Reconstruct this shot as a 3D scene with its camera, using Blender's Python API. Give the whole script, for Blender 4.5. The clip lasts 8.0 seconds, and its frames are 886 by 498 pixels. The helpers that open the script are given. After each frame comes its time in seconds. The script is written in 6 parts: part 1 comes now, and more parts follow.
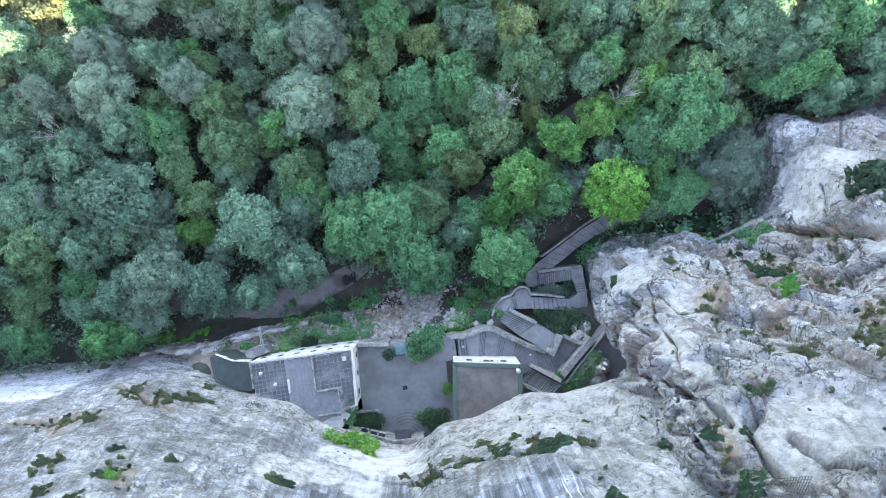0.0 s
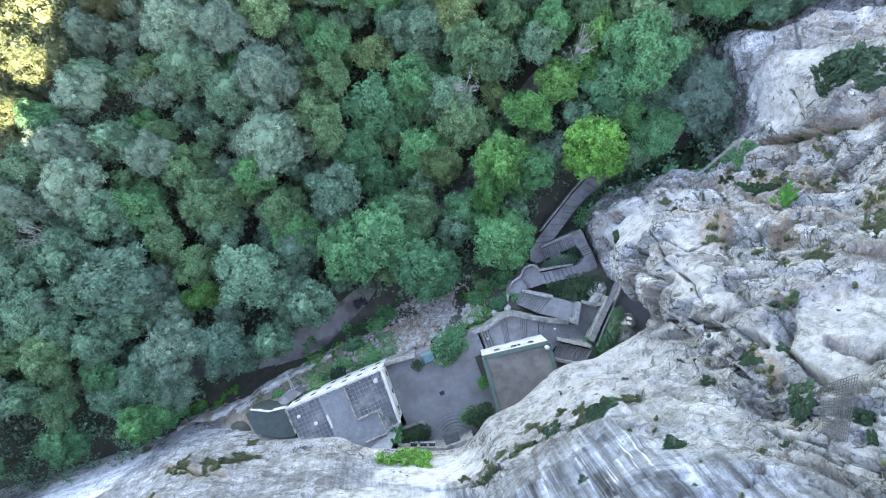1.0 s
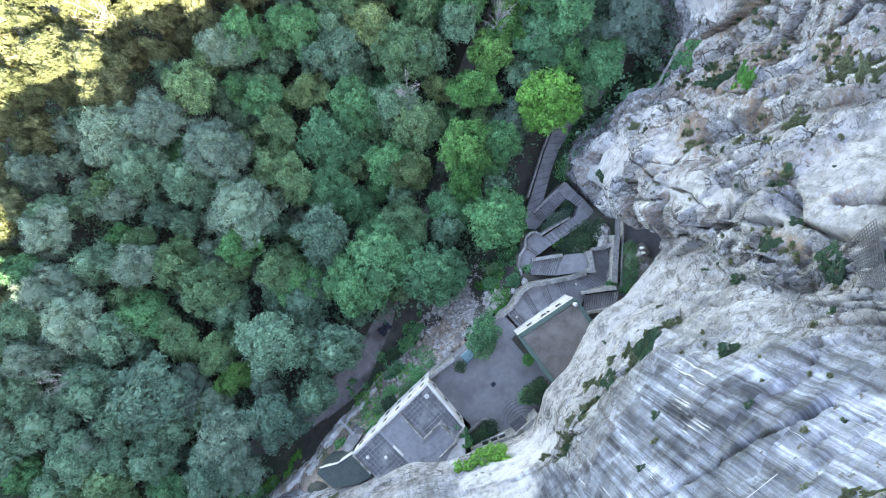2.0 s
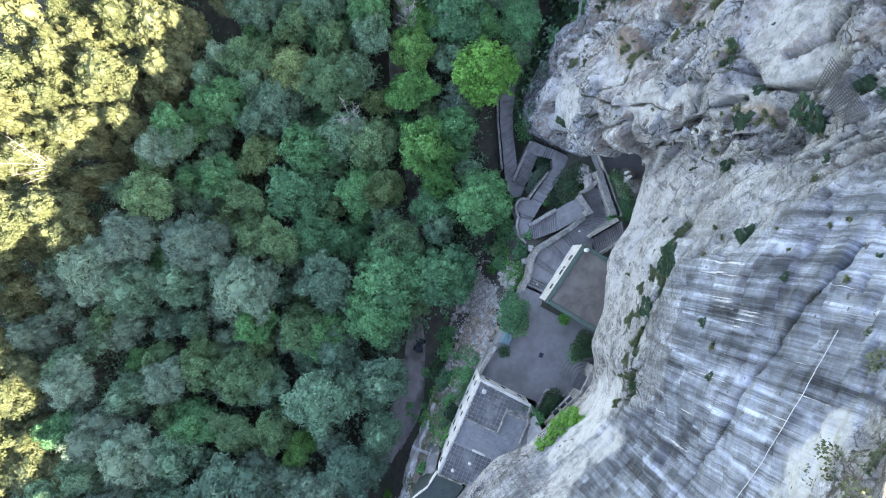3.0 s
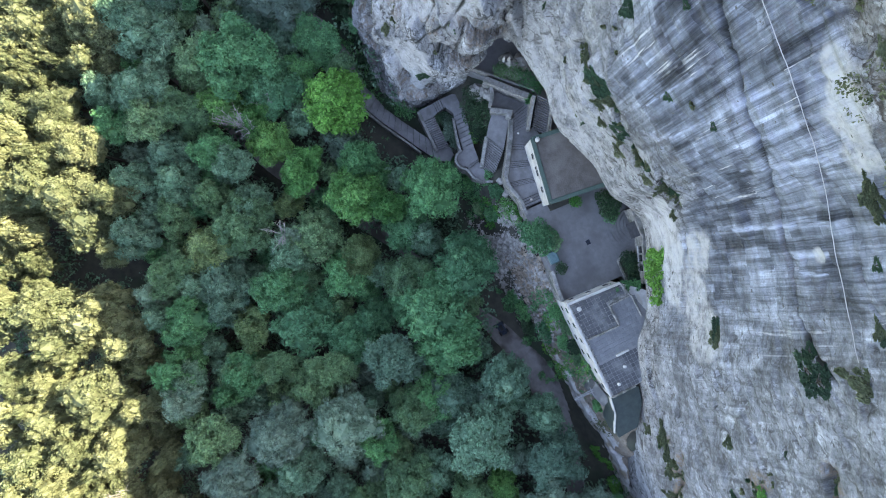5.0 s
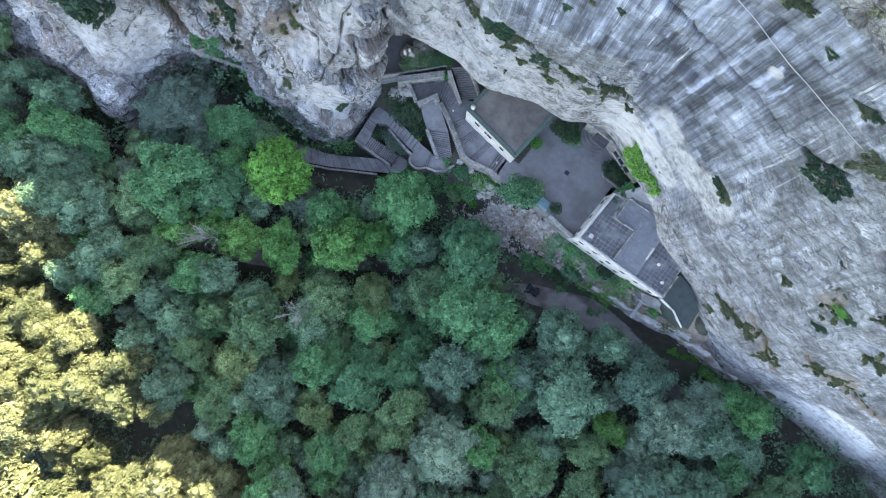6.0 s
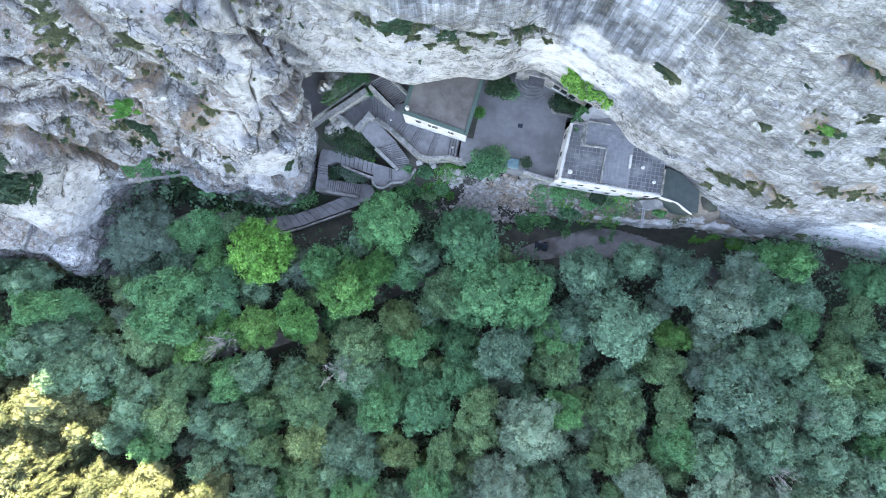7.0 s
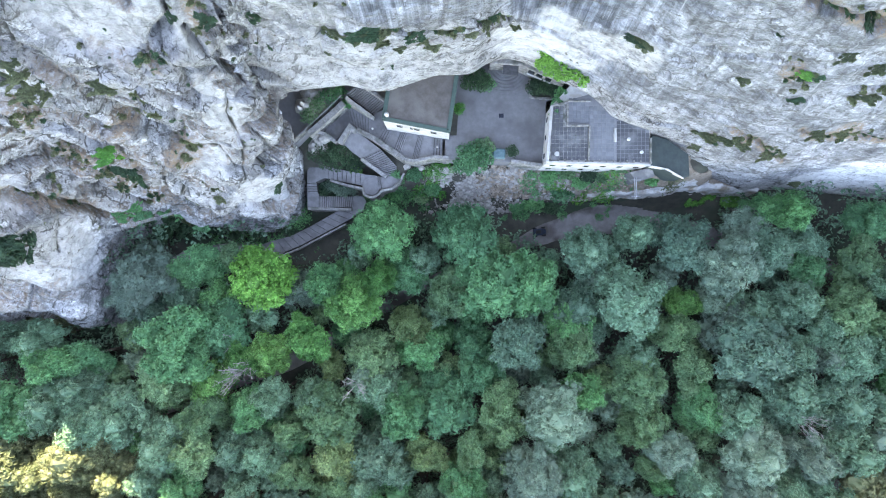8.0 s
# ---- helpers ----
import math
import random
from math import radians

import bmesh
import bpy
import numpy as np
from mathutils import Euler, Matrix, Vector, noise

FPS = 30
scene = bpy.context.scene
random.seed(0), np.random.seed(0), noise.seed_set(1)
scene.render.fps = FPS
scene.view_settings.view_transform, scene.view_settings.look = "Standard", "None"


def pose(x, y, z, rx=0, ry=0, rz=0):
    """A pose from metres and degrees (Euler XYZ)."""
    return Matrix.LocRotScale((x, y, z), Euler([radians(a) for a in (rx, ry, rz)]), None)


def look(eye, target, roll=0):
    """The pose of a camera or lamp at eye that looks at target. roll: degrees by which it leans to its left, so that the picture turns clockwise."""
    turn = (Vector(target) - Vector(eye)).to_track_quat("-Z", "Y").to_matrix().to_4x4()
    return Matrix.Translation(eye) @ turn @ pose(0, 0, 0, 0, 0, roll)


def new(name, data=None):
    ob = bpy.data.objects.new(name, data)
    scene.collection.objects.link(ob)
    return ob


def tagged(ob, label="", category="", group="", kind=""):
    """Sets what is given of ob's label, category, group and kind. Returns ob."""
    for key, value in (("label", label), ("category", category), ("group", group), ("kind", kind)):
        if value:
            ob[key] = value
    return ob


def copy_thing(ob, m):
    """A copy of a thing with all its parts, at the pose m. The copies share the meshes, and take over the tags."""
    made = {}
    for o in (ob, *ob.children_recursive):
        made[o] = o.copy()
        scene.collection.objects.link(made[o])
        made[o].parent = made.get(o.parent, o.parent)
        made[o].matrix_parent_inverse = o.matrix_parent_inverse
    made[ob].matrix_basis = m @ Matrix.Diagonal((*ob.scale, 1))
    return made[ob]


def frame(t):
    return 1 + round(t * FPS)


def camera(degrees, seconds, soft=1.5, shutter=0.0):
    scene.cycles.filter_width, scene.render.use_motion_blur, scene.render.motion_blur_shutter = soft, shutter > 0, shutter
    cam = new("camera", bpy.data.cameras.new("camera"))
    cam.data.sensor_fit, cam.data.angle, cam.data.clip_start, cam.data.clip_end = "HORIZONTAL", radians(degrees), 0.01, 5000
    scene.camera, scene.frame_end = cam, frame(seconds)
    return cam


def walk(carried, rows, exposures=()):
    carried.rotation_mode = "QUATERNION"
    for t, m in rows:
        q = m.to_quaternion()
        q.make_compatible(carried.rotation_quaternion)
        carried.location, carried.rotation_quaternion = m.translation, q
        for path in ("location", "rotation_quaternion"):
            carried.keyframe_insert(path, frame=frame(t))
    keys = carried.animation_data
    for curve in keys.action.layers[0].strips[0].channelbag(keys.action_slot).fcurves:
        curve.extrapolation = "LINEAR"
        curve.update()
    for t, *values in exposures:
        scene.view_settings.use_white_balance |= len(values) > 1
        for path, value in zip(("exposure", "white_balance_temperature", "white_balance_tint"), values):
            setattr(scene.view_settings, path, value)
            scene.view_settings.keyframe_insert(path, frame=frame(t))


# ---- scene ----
# ---- camera ----
cam = camera(70.0, 8.0, soft=1.05)
DRIFT = ((0.0, -0.12, 0.28), (3.0, -0.18, 0.2), (4.5, -0.2, 0.12), (6.0, -0.12, 0.06), (8.0, 0.0, 0.0))
TURNS = ((0.0, 171.0), (0.5, 163.97), (1.0, 156.06), (1.5, 146.2), (1.7, 141.9), (2.8, 117.3), (3.0, 112.9), (3.5, 101.95),
         (4.0, 90.4), (4.5, 77.5), (4.7, 71.85), (5.8, 39.95), (6.0, 34.45), (6.5, 20.86), (7.0, 8.33), (7.5, 0.34), (8.0, 0.0))
STOPS = ((0.0, -0.05, 7850), (1.5, -0.02, 7800), (3.0, -0.44, 7700), (4.0, -0.66, 7500), (4.6, -0.76, 7450), (6.0, -0.47, 7700), (7.0, 0.0, 8000), (8.0, 0.06, 8050))
walk(cam, [(t, pose(*(float(np.interp(t, [d[0] for d in DRIFT], [d[i] for d in DRIFT])) for i in (1, 2)), 80.0, 0, 0, a)) for t, a in TURNS], exposures=[(t, 3.95 + e, k, 17) for t, e, k in STOPS])

# ---- world and sun ----
SUN_UP = 37.8
world = bpy.data.worlds.new("sky")
scene.world = world
world.use_nodes = True
wn = world.node_tree.nodes
sky = wn.new("ShaderNodeTexSky")
sky.sky_type, sky.sun_disc = "NISHITA", False
sky.sun_elevation, sky.sun_rotation = radians(SUN_UP), 0.0
world.node_tree.links.new(sky.outputs[0], wn["Background"].inputs[0])
wn["Background"].inputs[1].default_value = 0.12
sun = new("sun", bpy.data.lights.new("sun", "SUN"))
sun.data.energy, sun.data.angle, sun.data.color = 4.0, radians(0.5), (1.0, 0.91, 0.72)
sun.matrix_world = look((0, 100 * math.cos(radians(SUN_UP)), 100 * math.sin(radians(SUN_UP))), (0, 0, 0))

# ---- materials ----
def material(name, colours, scale=1.0, stretch=(1, 1, 1), detail=6.0, rough=0.85, bump=0.3, bump_scale=8.0, island=0.0,
             each=0.0, second=None, second_scale=0.2, second_cut=(0.5, 0.65), metal=0.0):
    """A surface of mottled colours with grain, a second tone in patches, and relief."""
    m = bpy.data.materials.new(name)
    m.use_nodes = True
    n, l = m.node_tree.nodes, m.node_tree.links
    b = n["Principled BSDF"]
    b.inputs["Roughness"].default_value, b.inputs["Metallic"].default_value = rough, metal
    b.inputs["Specular IOR Level"].default_value = 0.25
    geo = n.new("ShaderNodeNewGeometry")
    mp = n.new("ShaderNodeMapping")
    mp.inputs["Scale"].default_value = stretch
    l.new(geo.outputs["Position"], mp.inputs[0])
    t = n.new("ShaderNodeTexNoise")
    t.inputs["Scale"].default_value, t.inputs["Detail"].default_value, t.inputs["Roughness"].default_value = scale, detail, 0.65
    l.new(mp.outputs[0], t.inputs[0])
    r = n.new("ShaderNodeValToRGB")
    e = r.color_ramp.elements
    while len(e) < len(colours):
        e.new(0.5)
    for i, c in enumerate(colours):
        e[i].position = 0.3 + 0.4 * i / max(1, len(colours) - 1)
        e[i].color = (*c, 1)
    l.new(t.outputs[0], r.inputs[0])
    out = r.outputs[0]
    if second:
        t2 = n.new("ShaderNodeTexNoise")
        t2.inputs["Scale"].default_value, t2.inputs["Detail"].default_value = second_scale, 5
        l.new(geo.outputs["Position"], t2.inputs[0])
        mr = n.new("ShaderNodeMapRange")
        mr.inputs[1].default_value, mr.inputs[2].default_value = second_cut
        l.new(t2.outputs[0], mr.inputs[0])
        mx = n.new("ShaderNodeMix")
        mx.data_type = "RGBA"
        l.new(mr.outputs[0], mx.inputs[0])
        l.new(out, mx.inputs[6])
        mx.inputs[7].default_value = (*second, 1)
        out = mx.outputs[2]
    for amount, source in ((island, "island"), (each, "object")):
        if amount:
            info = geo.outputs["Random Per Island"] if source == "island" else n.new("ShaderNodeObjectInfo").outputs["Random"]
            mr = n.new("ShaderNodeMapRange")
            mr.inputs[3].default_value, mr.inputs[4].default_value = 1 - amount, 1 + amount
            l.new(info, mr.inputs[0])
            hsv = n.new("ShaderNodeHueSaturation")
            l.new(mr.outputs[0], hsv.inputs["Value"])
            if source == "object":
                mh = n.new("ShaderNodeMapRange")
                mh.inputs[3].default_value, mh.inputs[4].default_value = 0.5 + 0.07 * amount, 0.5 - 0.07 * amount
                l.new(info, mh.inputs[0])
                l.new(mh.outputs[0], hsv.inputs["Hue"])
            l.new(out, hsv.inputs["Color"])
            out = hsv.outputs[0]
    l.new(out, b.inputs["Base Color"])
    if bump:
        t3 = n.new("ShaderNodeTexNoise")
        t3.inputs["Scale"].default_value, t3.inputs["Detail"].default_value = bump_scale, 6
        l.new(mp.outputs[0], t3.inputs[0])
        bp = n.new("ShaderNodeBump")
        bp.inputs["Strength"].default_value, bp.inputs["Distance"].default_value = bump, 0.1
        l.new(t3.outputs[0], bp.inputs["Height"])
        l.new(bp.outputs[0], b.inputs["Normal"])
    return m


def leaf_material(name, dark, light, gloss=0.6):
    """Leaves that let some light through."""
    m = material(name, (dark, light), scale=0.7, rough=gloss, bump=0, island=0.4, each=0.22)
    n, l = m.node_tree.nodes, m.node_tree.links
    b, out = n["Principled BSDF"], n["Material Output"]
    t, mx = n.new("ShaderNodeBsdfTranslucent"), n.new("ShaderNodeMixShader")
    l.new(b.inputs["Base Color"].links[0].from_socket, t.inputs[0])
    mx.inputs[0].default_value = 0.22
    l.new(b.outputs[0], mx.inputs[1])
    l.new(t.outputs[0], mx.inputs[2])
    l.new(mx.outputs[0], out.inputs[0])
    return m


def rock_material():
    """Limestone: mottled pale and grey, pitted, with water stains and soil where the rock carries them."""
    m = bpy.data.materials.new("limestone")
    m.use_nodes = True
    n, l = m.node_tree.nodes, m.node_tree.links
    b = n["Principled BSDF"]
    b.inputs["Roughness"].default_value, b.inputs["Specular IOR Level"].default_value = 0.92, 0.15
    geo = n.new("ShaderNodeNewGeometry")

    def noise_node(scale, detail, rough=0.6, stretch=(1, 1, 1)):
        mp, t = n.new("ShaderNodeMapping"), n.new("ShaderNodeTexNoise")
        mp.inputs["Scale"].default_value = stretch
        t.inputs["Scale"].default_value, t.inputs["Detail"].default_value, t.inputs["Roughness"].default_value = scale, detail, rough
        l.new(geo.outputs["Position"], mp.inputs[0])
        l.new(mp.outputs[0], t.inputs[0])
        return t.outputs[0]

    def spread(value, lo, hi):
        r = n.new("ShaderNodeMapRange")
        r.inputs[1].default_value, r.inputs[2].default_value = lo, hi
        l.new(value, r.inputs[0])
        return r.outputs[0]

    def mix(a, c, factor):
        x = n.new("ShaderNodeMix")
        x.data_type = "RGBA"
        l.new(factor, x.inputs[0])
        l.new(a, x.inputs[6])
        x.inputs[7].default_value = (*c, 1)
        return x.outputs[2]

    def times(a, c):
        x = n.new("ShaderNodeMath")
        x.operation = "MULTIPLY"
        l.new(a, x.inputs[0])
        l.new(c, x.inputs[1])
        return x.outputs[0]

    def carried(name):
        a = n.new("ShaderNodeAttribute")
        a.attribute_name = name
        return a.outputs["Fac"]

    def tones(value, stops):
        r = n.new("ShaderNodeValToRGB")
        e = r.color_ramp.elements
        while len(e) < len(stops):
            e.new(0.5)
        for i, (at, c) in enumerate(stops):
            e[i].position, e[i].color = at, (c, c, c * 0.996, 1)
        l.new(value, r.inputs[0])
        return r.outputs[0]

    def multiply(a, c, factor=1.0):
        x = n.new("ShaderNodeMix")
        x.data_type, x.blend_type = "RGBA", "MULTIPLY"
        if isinstance(factor, float):
            x.inputs[0].default_value = factor
        else:
            l.new(factor, x.inputs[0])
        l.new(a, x.inputs[6])
        l.new(c, x.inputs[7])
        return x.outputs[2]

    def inverse(a, amount):
        x = n.new("ShaderNodeMath")
        x.operation = "MULTIPLY_ADD"
        l.new(a, x.inputs[0])
        x.inputs[1].default_value, x.inputs[2].default_value = -amount, 1.0
        return x.outputs[0]

    def hairline(value, half):
        """Dark where the noise crosses its middle: branching cracks."""
        a, c = n.new("ShaderNodeMath"), n.new("ShaderNodeMath")
        a.operation, c.operation = "SUBTRACT", "ABSOLUTE"
        l.new(value, a.inputs[0])
        a.inputs[1].default_value = 0.5
        l.new(a.outputs[0], c.inputs[0])
        return spread(c.outputs[0], half, 0.0)

    stain = carried("stain")
    col = tones(noise_node(0.42, 10, 0.56, (1, 1, 0.9)), ((0.36, 0.165), (0.46, 0.215), (0.52, 0.25), (0.6, 0.295)))
    col = multiply(col, tones(carried("tone"), ((0.0, 0.6), (0.5, 0.95), (1.0, 1.28))))
    col = multiply(col, tones(noise_node(3.4, 9, 0.82, (1, 1, 1.8)), ((0.37, 0.4), (0.43, 0.84), (0.52, 1.05), (0.6, 1.3))), inverse(carried("smoothness"), 0.75))
    col = multiply(col, tones(noise_node(8.0, 6, 0.8, (1, 1, 1.6)), ((0.38, 0.62), (0.45, 0.94), (0.53, 1.04), (0.6, 1.22))), inverse(carried("smoothness"), 0.7))
    # broken faces, each of its own grey, with open joints between them
    warp, wide = n.new("ShaderNodeTexNoise"), n.new("ShaderNodeVectorMath")
    warp.inputs["Scale"].default_value, warp.inputs["Detail"].default_value = 0.8, 6
    l.new(geo.outputs["Position"], warp.inputs[0])
    wide.operation = "MULTIPLY_ADD"
    l.new(warp.outputs["Color"], wide.inputs[0])
    wide.inputs[1].default_value = (1.6, 1.6, 1.6)
    l.new(geo.outputs["Position"], wide.inputs[2])
    lean = n.new("ShaderNodeMapping")
    lean.inputs["Rotation"].default_value = (0.0, -0.65, 0.0)
    lean.inputs["Scale"].default_value = (0.45, 0.8, 1.2)
    l.new(wide.outputs[0], lean.inputs[0])
    joints = []
    for size in (0.55, 1.7, 4.4):
        shape, joint = n.new("ShaderNodeTexVoronoi"), n.new("ShaderNodeTexVoronoi")
        joint.feature = "DISTANCE_TO_EDGE"
        for v in (shape, joint):
            v.inputs["Scale"].default_value = size
            l.new(lean.outputs[0], v.inputs[0])
        grey = n.new("ShaderNodeSeparateColor")
        l.new(shape.outputs["Color"], grey.inputs[0])
        col = multiply(col, tones(grey.outputs[0], ((0.0, 0.78), (0.5, 1.0), (1.0, 1.2))), inverse(carried("smoothness"), 0.8))
        if size < 3:
            joints.append(times(spread(joint.outputs[0], 0.06, 0.015), spread(noise_node(0.5 * size + 0.3, 4), 0.44, 0.56)))
    # water runs straight down the wall, and beds differ from level to level
    split, run = n.new("ShaderNodeSeparateXYZ"), n.new("ShaderNodeCombineXYZ")
    l.new(geo.outputs["Position"], split.inputs[0])
    l.new(carried("along"), run.inputs[0])
    l.new(split.outputs[2], run.inputs[2])

    def sheet_noise(scale, detail, rough, stretch, course=run):
        mp, t = n.new("ShaderNodeMapping"), n.new("ShaderNodeTexNoise")
        mp.inputs["Scale"].default_value = stretch
        t.inputs["Scale"].default_value, t.inputs["Detail"].default_value, t.inputs["Roughness"].default_value = scale, detail, rough
        l.new(course.outputs[0], mp.inputs[0])
        l.new(mp.outputs[0], t.inputs[0])
        return t.outputs[0]

    # beds that slope down along the far wall
    slope, lying = n.new("ShaderNodeMath"), n.new("ShaderNodeCombineXYZ")
    slope.operation = "MULTIPLY_ADD"
    l.new(carried("along"), slope.inputs[0])
    slope.inputs[1].default_value = 0.5
    l.new(split.outputs[2], slope.inputs[2])
    l.new(slope.outputs[0], lying.inputs[2])
    l.new(carried("along"), lying.inputs[0])
    slant = tones(sheet_noise(1.3, 11, 0.76, (0.16, 1, 1), lying), ((0.38, 0.5), (0.44, 0.84), (0.52, 1.03), (0.6, 1.3)))
    patches = tones(noise_node(0.14, 7, 0.62, (1, 1, 0.8)), ((0.4, 0.66), (0.48, 0.9), (0.54, 1.08), (0.62, 1.35)))
    # each bed sheds its water along its own lines
    shelf, level, jump, moved = n.new("ShaderNodeMath"), n.new("ShaderNodeMath"), n.new("ShaderNodeMath"), n.new("ShaderNodeCombineXYZ")
    shelf.operation, level.operation, jump.operation = "MULTIPLY_ADD", "FLOOR", "MULTIPLY_ADD"
    l.new(split.outputs[2], shelf.inputs[0])
    shelf.inputs[1].default_value = 0.3
    l.new(noise_node(0.09, 4), shelf.inputs[2])
    l.new(shelf.outputs[0], level.inputs[0])
    l.new(level.outputs[0], jump.inputs[0])
    jump.inputs[1].default_value = 0.9
    l.new(carried("along"), jump.inputs[2])
    l.new(jump.outputs[0], moved.inputs[0])
    l.new(split.outputs[2], moved.inputs[2])
    streaks = tones(sheet_noise(1.5, 11, 0.74, (1, 1, 0.03)), ((0.4, 0.42), (0.455, 0.76), (0.51, 0.98), (0.575, 1.32)))
    shed = tones(sheet_noise(0.75, 9, 0.7, (1, 1, 0.04), moved), ((0.41, 0.55), (0.455, 0.72), (0.48, 0.98), (0.57, 1.06), (0.6, 1.5)))
    bands = tones(sheet_noise(0.4, 6, 0.65, (1, 1, 0.16)), ((0.38, 0.72), (0.5, 1.02), (0.62, 1.25)))
    ledges = tones(sheet_noise(1.7, 8, 0.7, (0.1, 1, 1)), ((0.36, 0.72), (0.43, 0.97), (0.55, 1.02), (0.64, 1.14)))
    flecks = times(spread(sheet_noise(2.2, 5, 0.6, (1, 1, 0.035)), 0.6, 0.63), stain)
    beds = tones(sheet_noise(0.5, 6, 0.6, (0.09, 1, 1)), ((0.37, 0.72), (0.46, 0.93), (0.54, 1.02), (0.63, 1.15)))
    col = multiply(col, beds, carried("bedding"))
    col = multiply(col, ledges, carried("bedding"))
    col = multiply(col, streaks, stain)
    col = multiply(col, shed, stain)
    col = multiply(col, bands, stain)
    col = multiply(col, patches, stain)
    col = multiply(col, slant, carried("dip"))
    worn = n.new("ShaderNodeRGB")
    worn.outputs[0].default_value = (0.56, 0.55, 0.58, 1)
    col = multiply(col, worn.outputs[0], times(carried("dark_bed"), spread(sheet_noise(1.6, 8, 0.7, (1, 1, 0.12)), 0.36, 0.54)))
    col = mix(col, (0.43, 0.43, 0.432), times(carried("lime"), spread(sheet_noise(2.4, 8, 0.7, (1, 1, 0.1)), 0.4, 0.56)))
    blue = n.new("ShaderNodeRGB")
    blue.outputs[0].default_value = (0.85, 0.94, 1.17, 1)
    col = multiply(col, blue.outputs[0], carried("bedding"))
    col = mix(col, (0.325, 0.322, 0.318), times(carried("pale"), spread(noise_node(0.9, 10, 0.72), 0.42, 0.58)))
    col = mix(col, (0.5, 0.497, 0.49), times(carried("fresh"), spread(noise_node(0.7, 9, 0.6), 0.3, 0.5)))
    # shade of small pockets, painted as dark spots wider than high
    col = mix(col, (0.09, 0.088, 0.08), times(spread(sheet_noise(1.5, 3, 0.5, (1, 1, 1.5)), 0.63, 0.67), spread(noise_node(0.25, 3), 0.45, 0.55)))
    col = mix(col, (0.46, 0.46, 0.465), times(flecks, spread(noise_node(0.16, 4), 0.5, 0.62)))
    # the great cracks get their inner shade as near-black colour
    col = mix(col, (0.03, 0.032, 0.028), carried("crack_shade"))
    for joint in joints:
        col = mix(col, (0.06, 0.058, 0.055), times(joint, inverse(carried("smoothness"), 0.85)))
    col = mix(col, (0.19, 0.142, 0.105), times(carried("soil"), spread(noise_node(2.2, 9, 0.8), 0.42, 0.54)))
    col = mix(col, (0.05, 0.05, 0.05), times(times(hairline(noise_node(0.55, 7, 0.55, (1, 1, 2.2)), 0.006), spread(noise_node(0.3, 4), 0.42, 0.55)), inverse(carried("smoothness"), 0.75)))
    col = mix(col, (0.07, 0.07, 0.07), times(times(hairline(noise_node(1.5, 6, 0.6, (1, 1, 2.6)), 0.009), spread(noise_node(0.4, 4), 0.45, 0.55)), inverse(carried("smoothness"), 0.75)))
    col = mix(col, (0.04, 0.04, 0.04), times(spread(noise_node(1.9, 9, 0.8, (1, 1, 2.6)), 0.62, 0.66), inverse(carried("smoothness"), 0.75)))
    l.new(col, b.inputs["Base Color"])
    bp, bp2 = n.new("ShaderNodeBump"), n.new("ShaderNodeBump")
    bp.inputs["Strength"].default_value, bp.inputs["Distance"].default_value = 1.0, 0.19
    bp2.inputs["Strength"].default_value, bp2.inputs["Distance"].default_value = 1.0, 0.09
    l.new(inverse(carried("smoothness"), 0.8), bp.inputs["Strength"])
    l.new(noise_node(1.5, 11, 0.75, (1, 1, 1.5)), bp.inputs["Height"])
    l.new(noise_node(7.0, 6, 0.75), bp2.inputs["Height"])
    l.new(bp.outputs[0], bp2.inputs["Normal"])
    l.new(bp2.outputs[0], b.inputs["Normal"])
    return m


M_ROCK = rock_material()
M_STONES = material("broken_limestone", ((0.17, 0.16, 0.145), (0.34, 0.325, 0.3)), scale=2.0, rough=0.92, island=0.3)
M_PALEROCK = material("pale_ledge_rock", ((0.26, 0.255, 0.245), (0.42, 0.41, 0.395), (0.52, 0.51, 0.49)), scale=0.8, detail=9, rough=0.92, bump=0.8, bump_scale=1.6, second=(0.2, 0.17, 0.13), second_scale=0.6)
M_BROWNSTONE = material("brown_broken_stone", ((0.15, 0.115, 0.085), (0.32, 0.27, 0.22)), scale=2.0, rough=0.92, island=0.35)
M_DARKTILE = material("dark_roof_tile", ((0.065, 0.067, 0.072), (0.1, 0.102, 0.107)), scale=0.9, rough=0.85, bump=0.1, each=0.1, second=(0.16, 0.16, 0.162), second_scale=0.5)
M_TILE = material("grey_roof_tile", ((0.14, 0.145, 0.155), (0.2, 0.205, 0.212)), scale=1.2, rough=0.85, bump=0.1, each=0.12)
M_PATH = material("trodden_path", ((0.13, 0.122, 0.12), (0.215, 0.203, 0.2)), scale=0.7, rough=0.95, second=(0.08, 0.072, 0.066), second_scale=0.3)
M_BANK = material("dry_bank_earth", ((0.13, 0.112, 0.09), (0.26, 0.235, 0.2)), scale=1.6, detail=9, rough=0.95, second=(0.09, 0.1, 0.055), second_scale=0.5)
M_GROUT = material("pale_tile_bed", ((0.16, 0.16, 0.164), (0.22, 0.22, 0.224)), scale=2.0, rough=0.9)
M_DEAD = material("bleached_dead_wood", ((0.2, 0.195, 0.19), (0.32, 0.31, 0.3)), scale=4, rough=0.9)
M_BLUE = material("blue_tarpaulin", ((0.05, 0.1, 0.115), (0.1, 0.17, 0.18)), scale=3, rough=0.5, bump=0.3)
M_NAVY = material("navy_metal", ((0.012, 0.018, 0.035), (0.02, 0.03, 0.05)), scale=3, rough=0.65, bump=0)
M_NET = material("dark_steel_mesh", ((0.06, 0.06, 0.065), (0.11, 0.11, 0.115)), scale=3, rough=0.6, bump=0, metal=0.4)
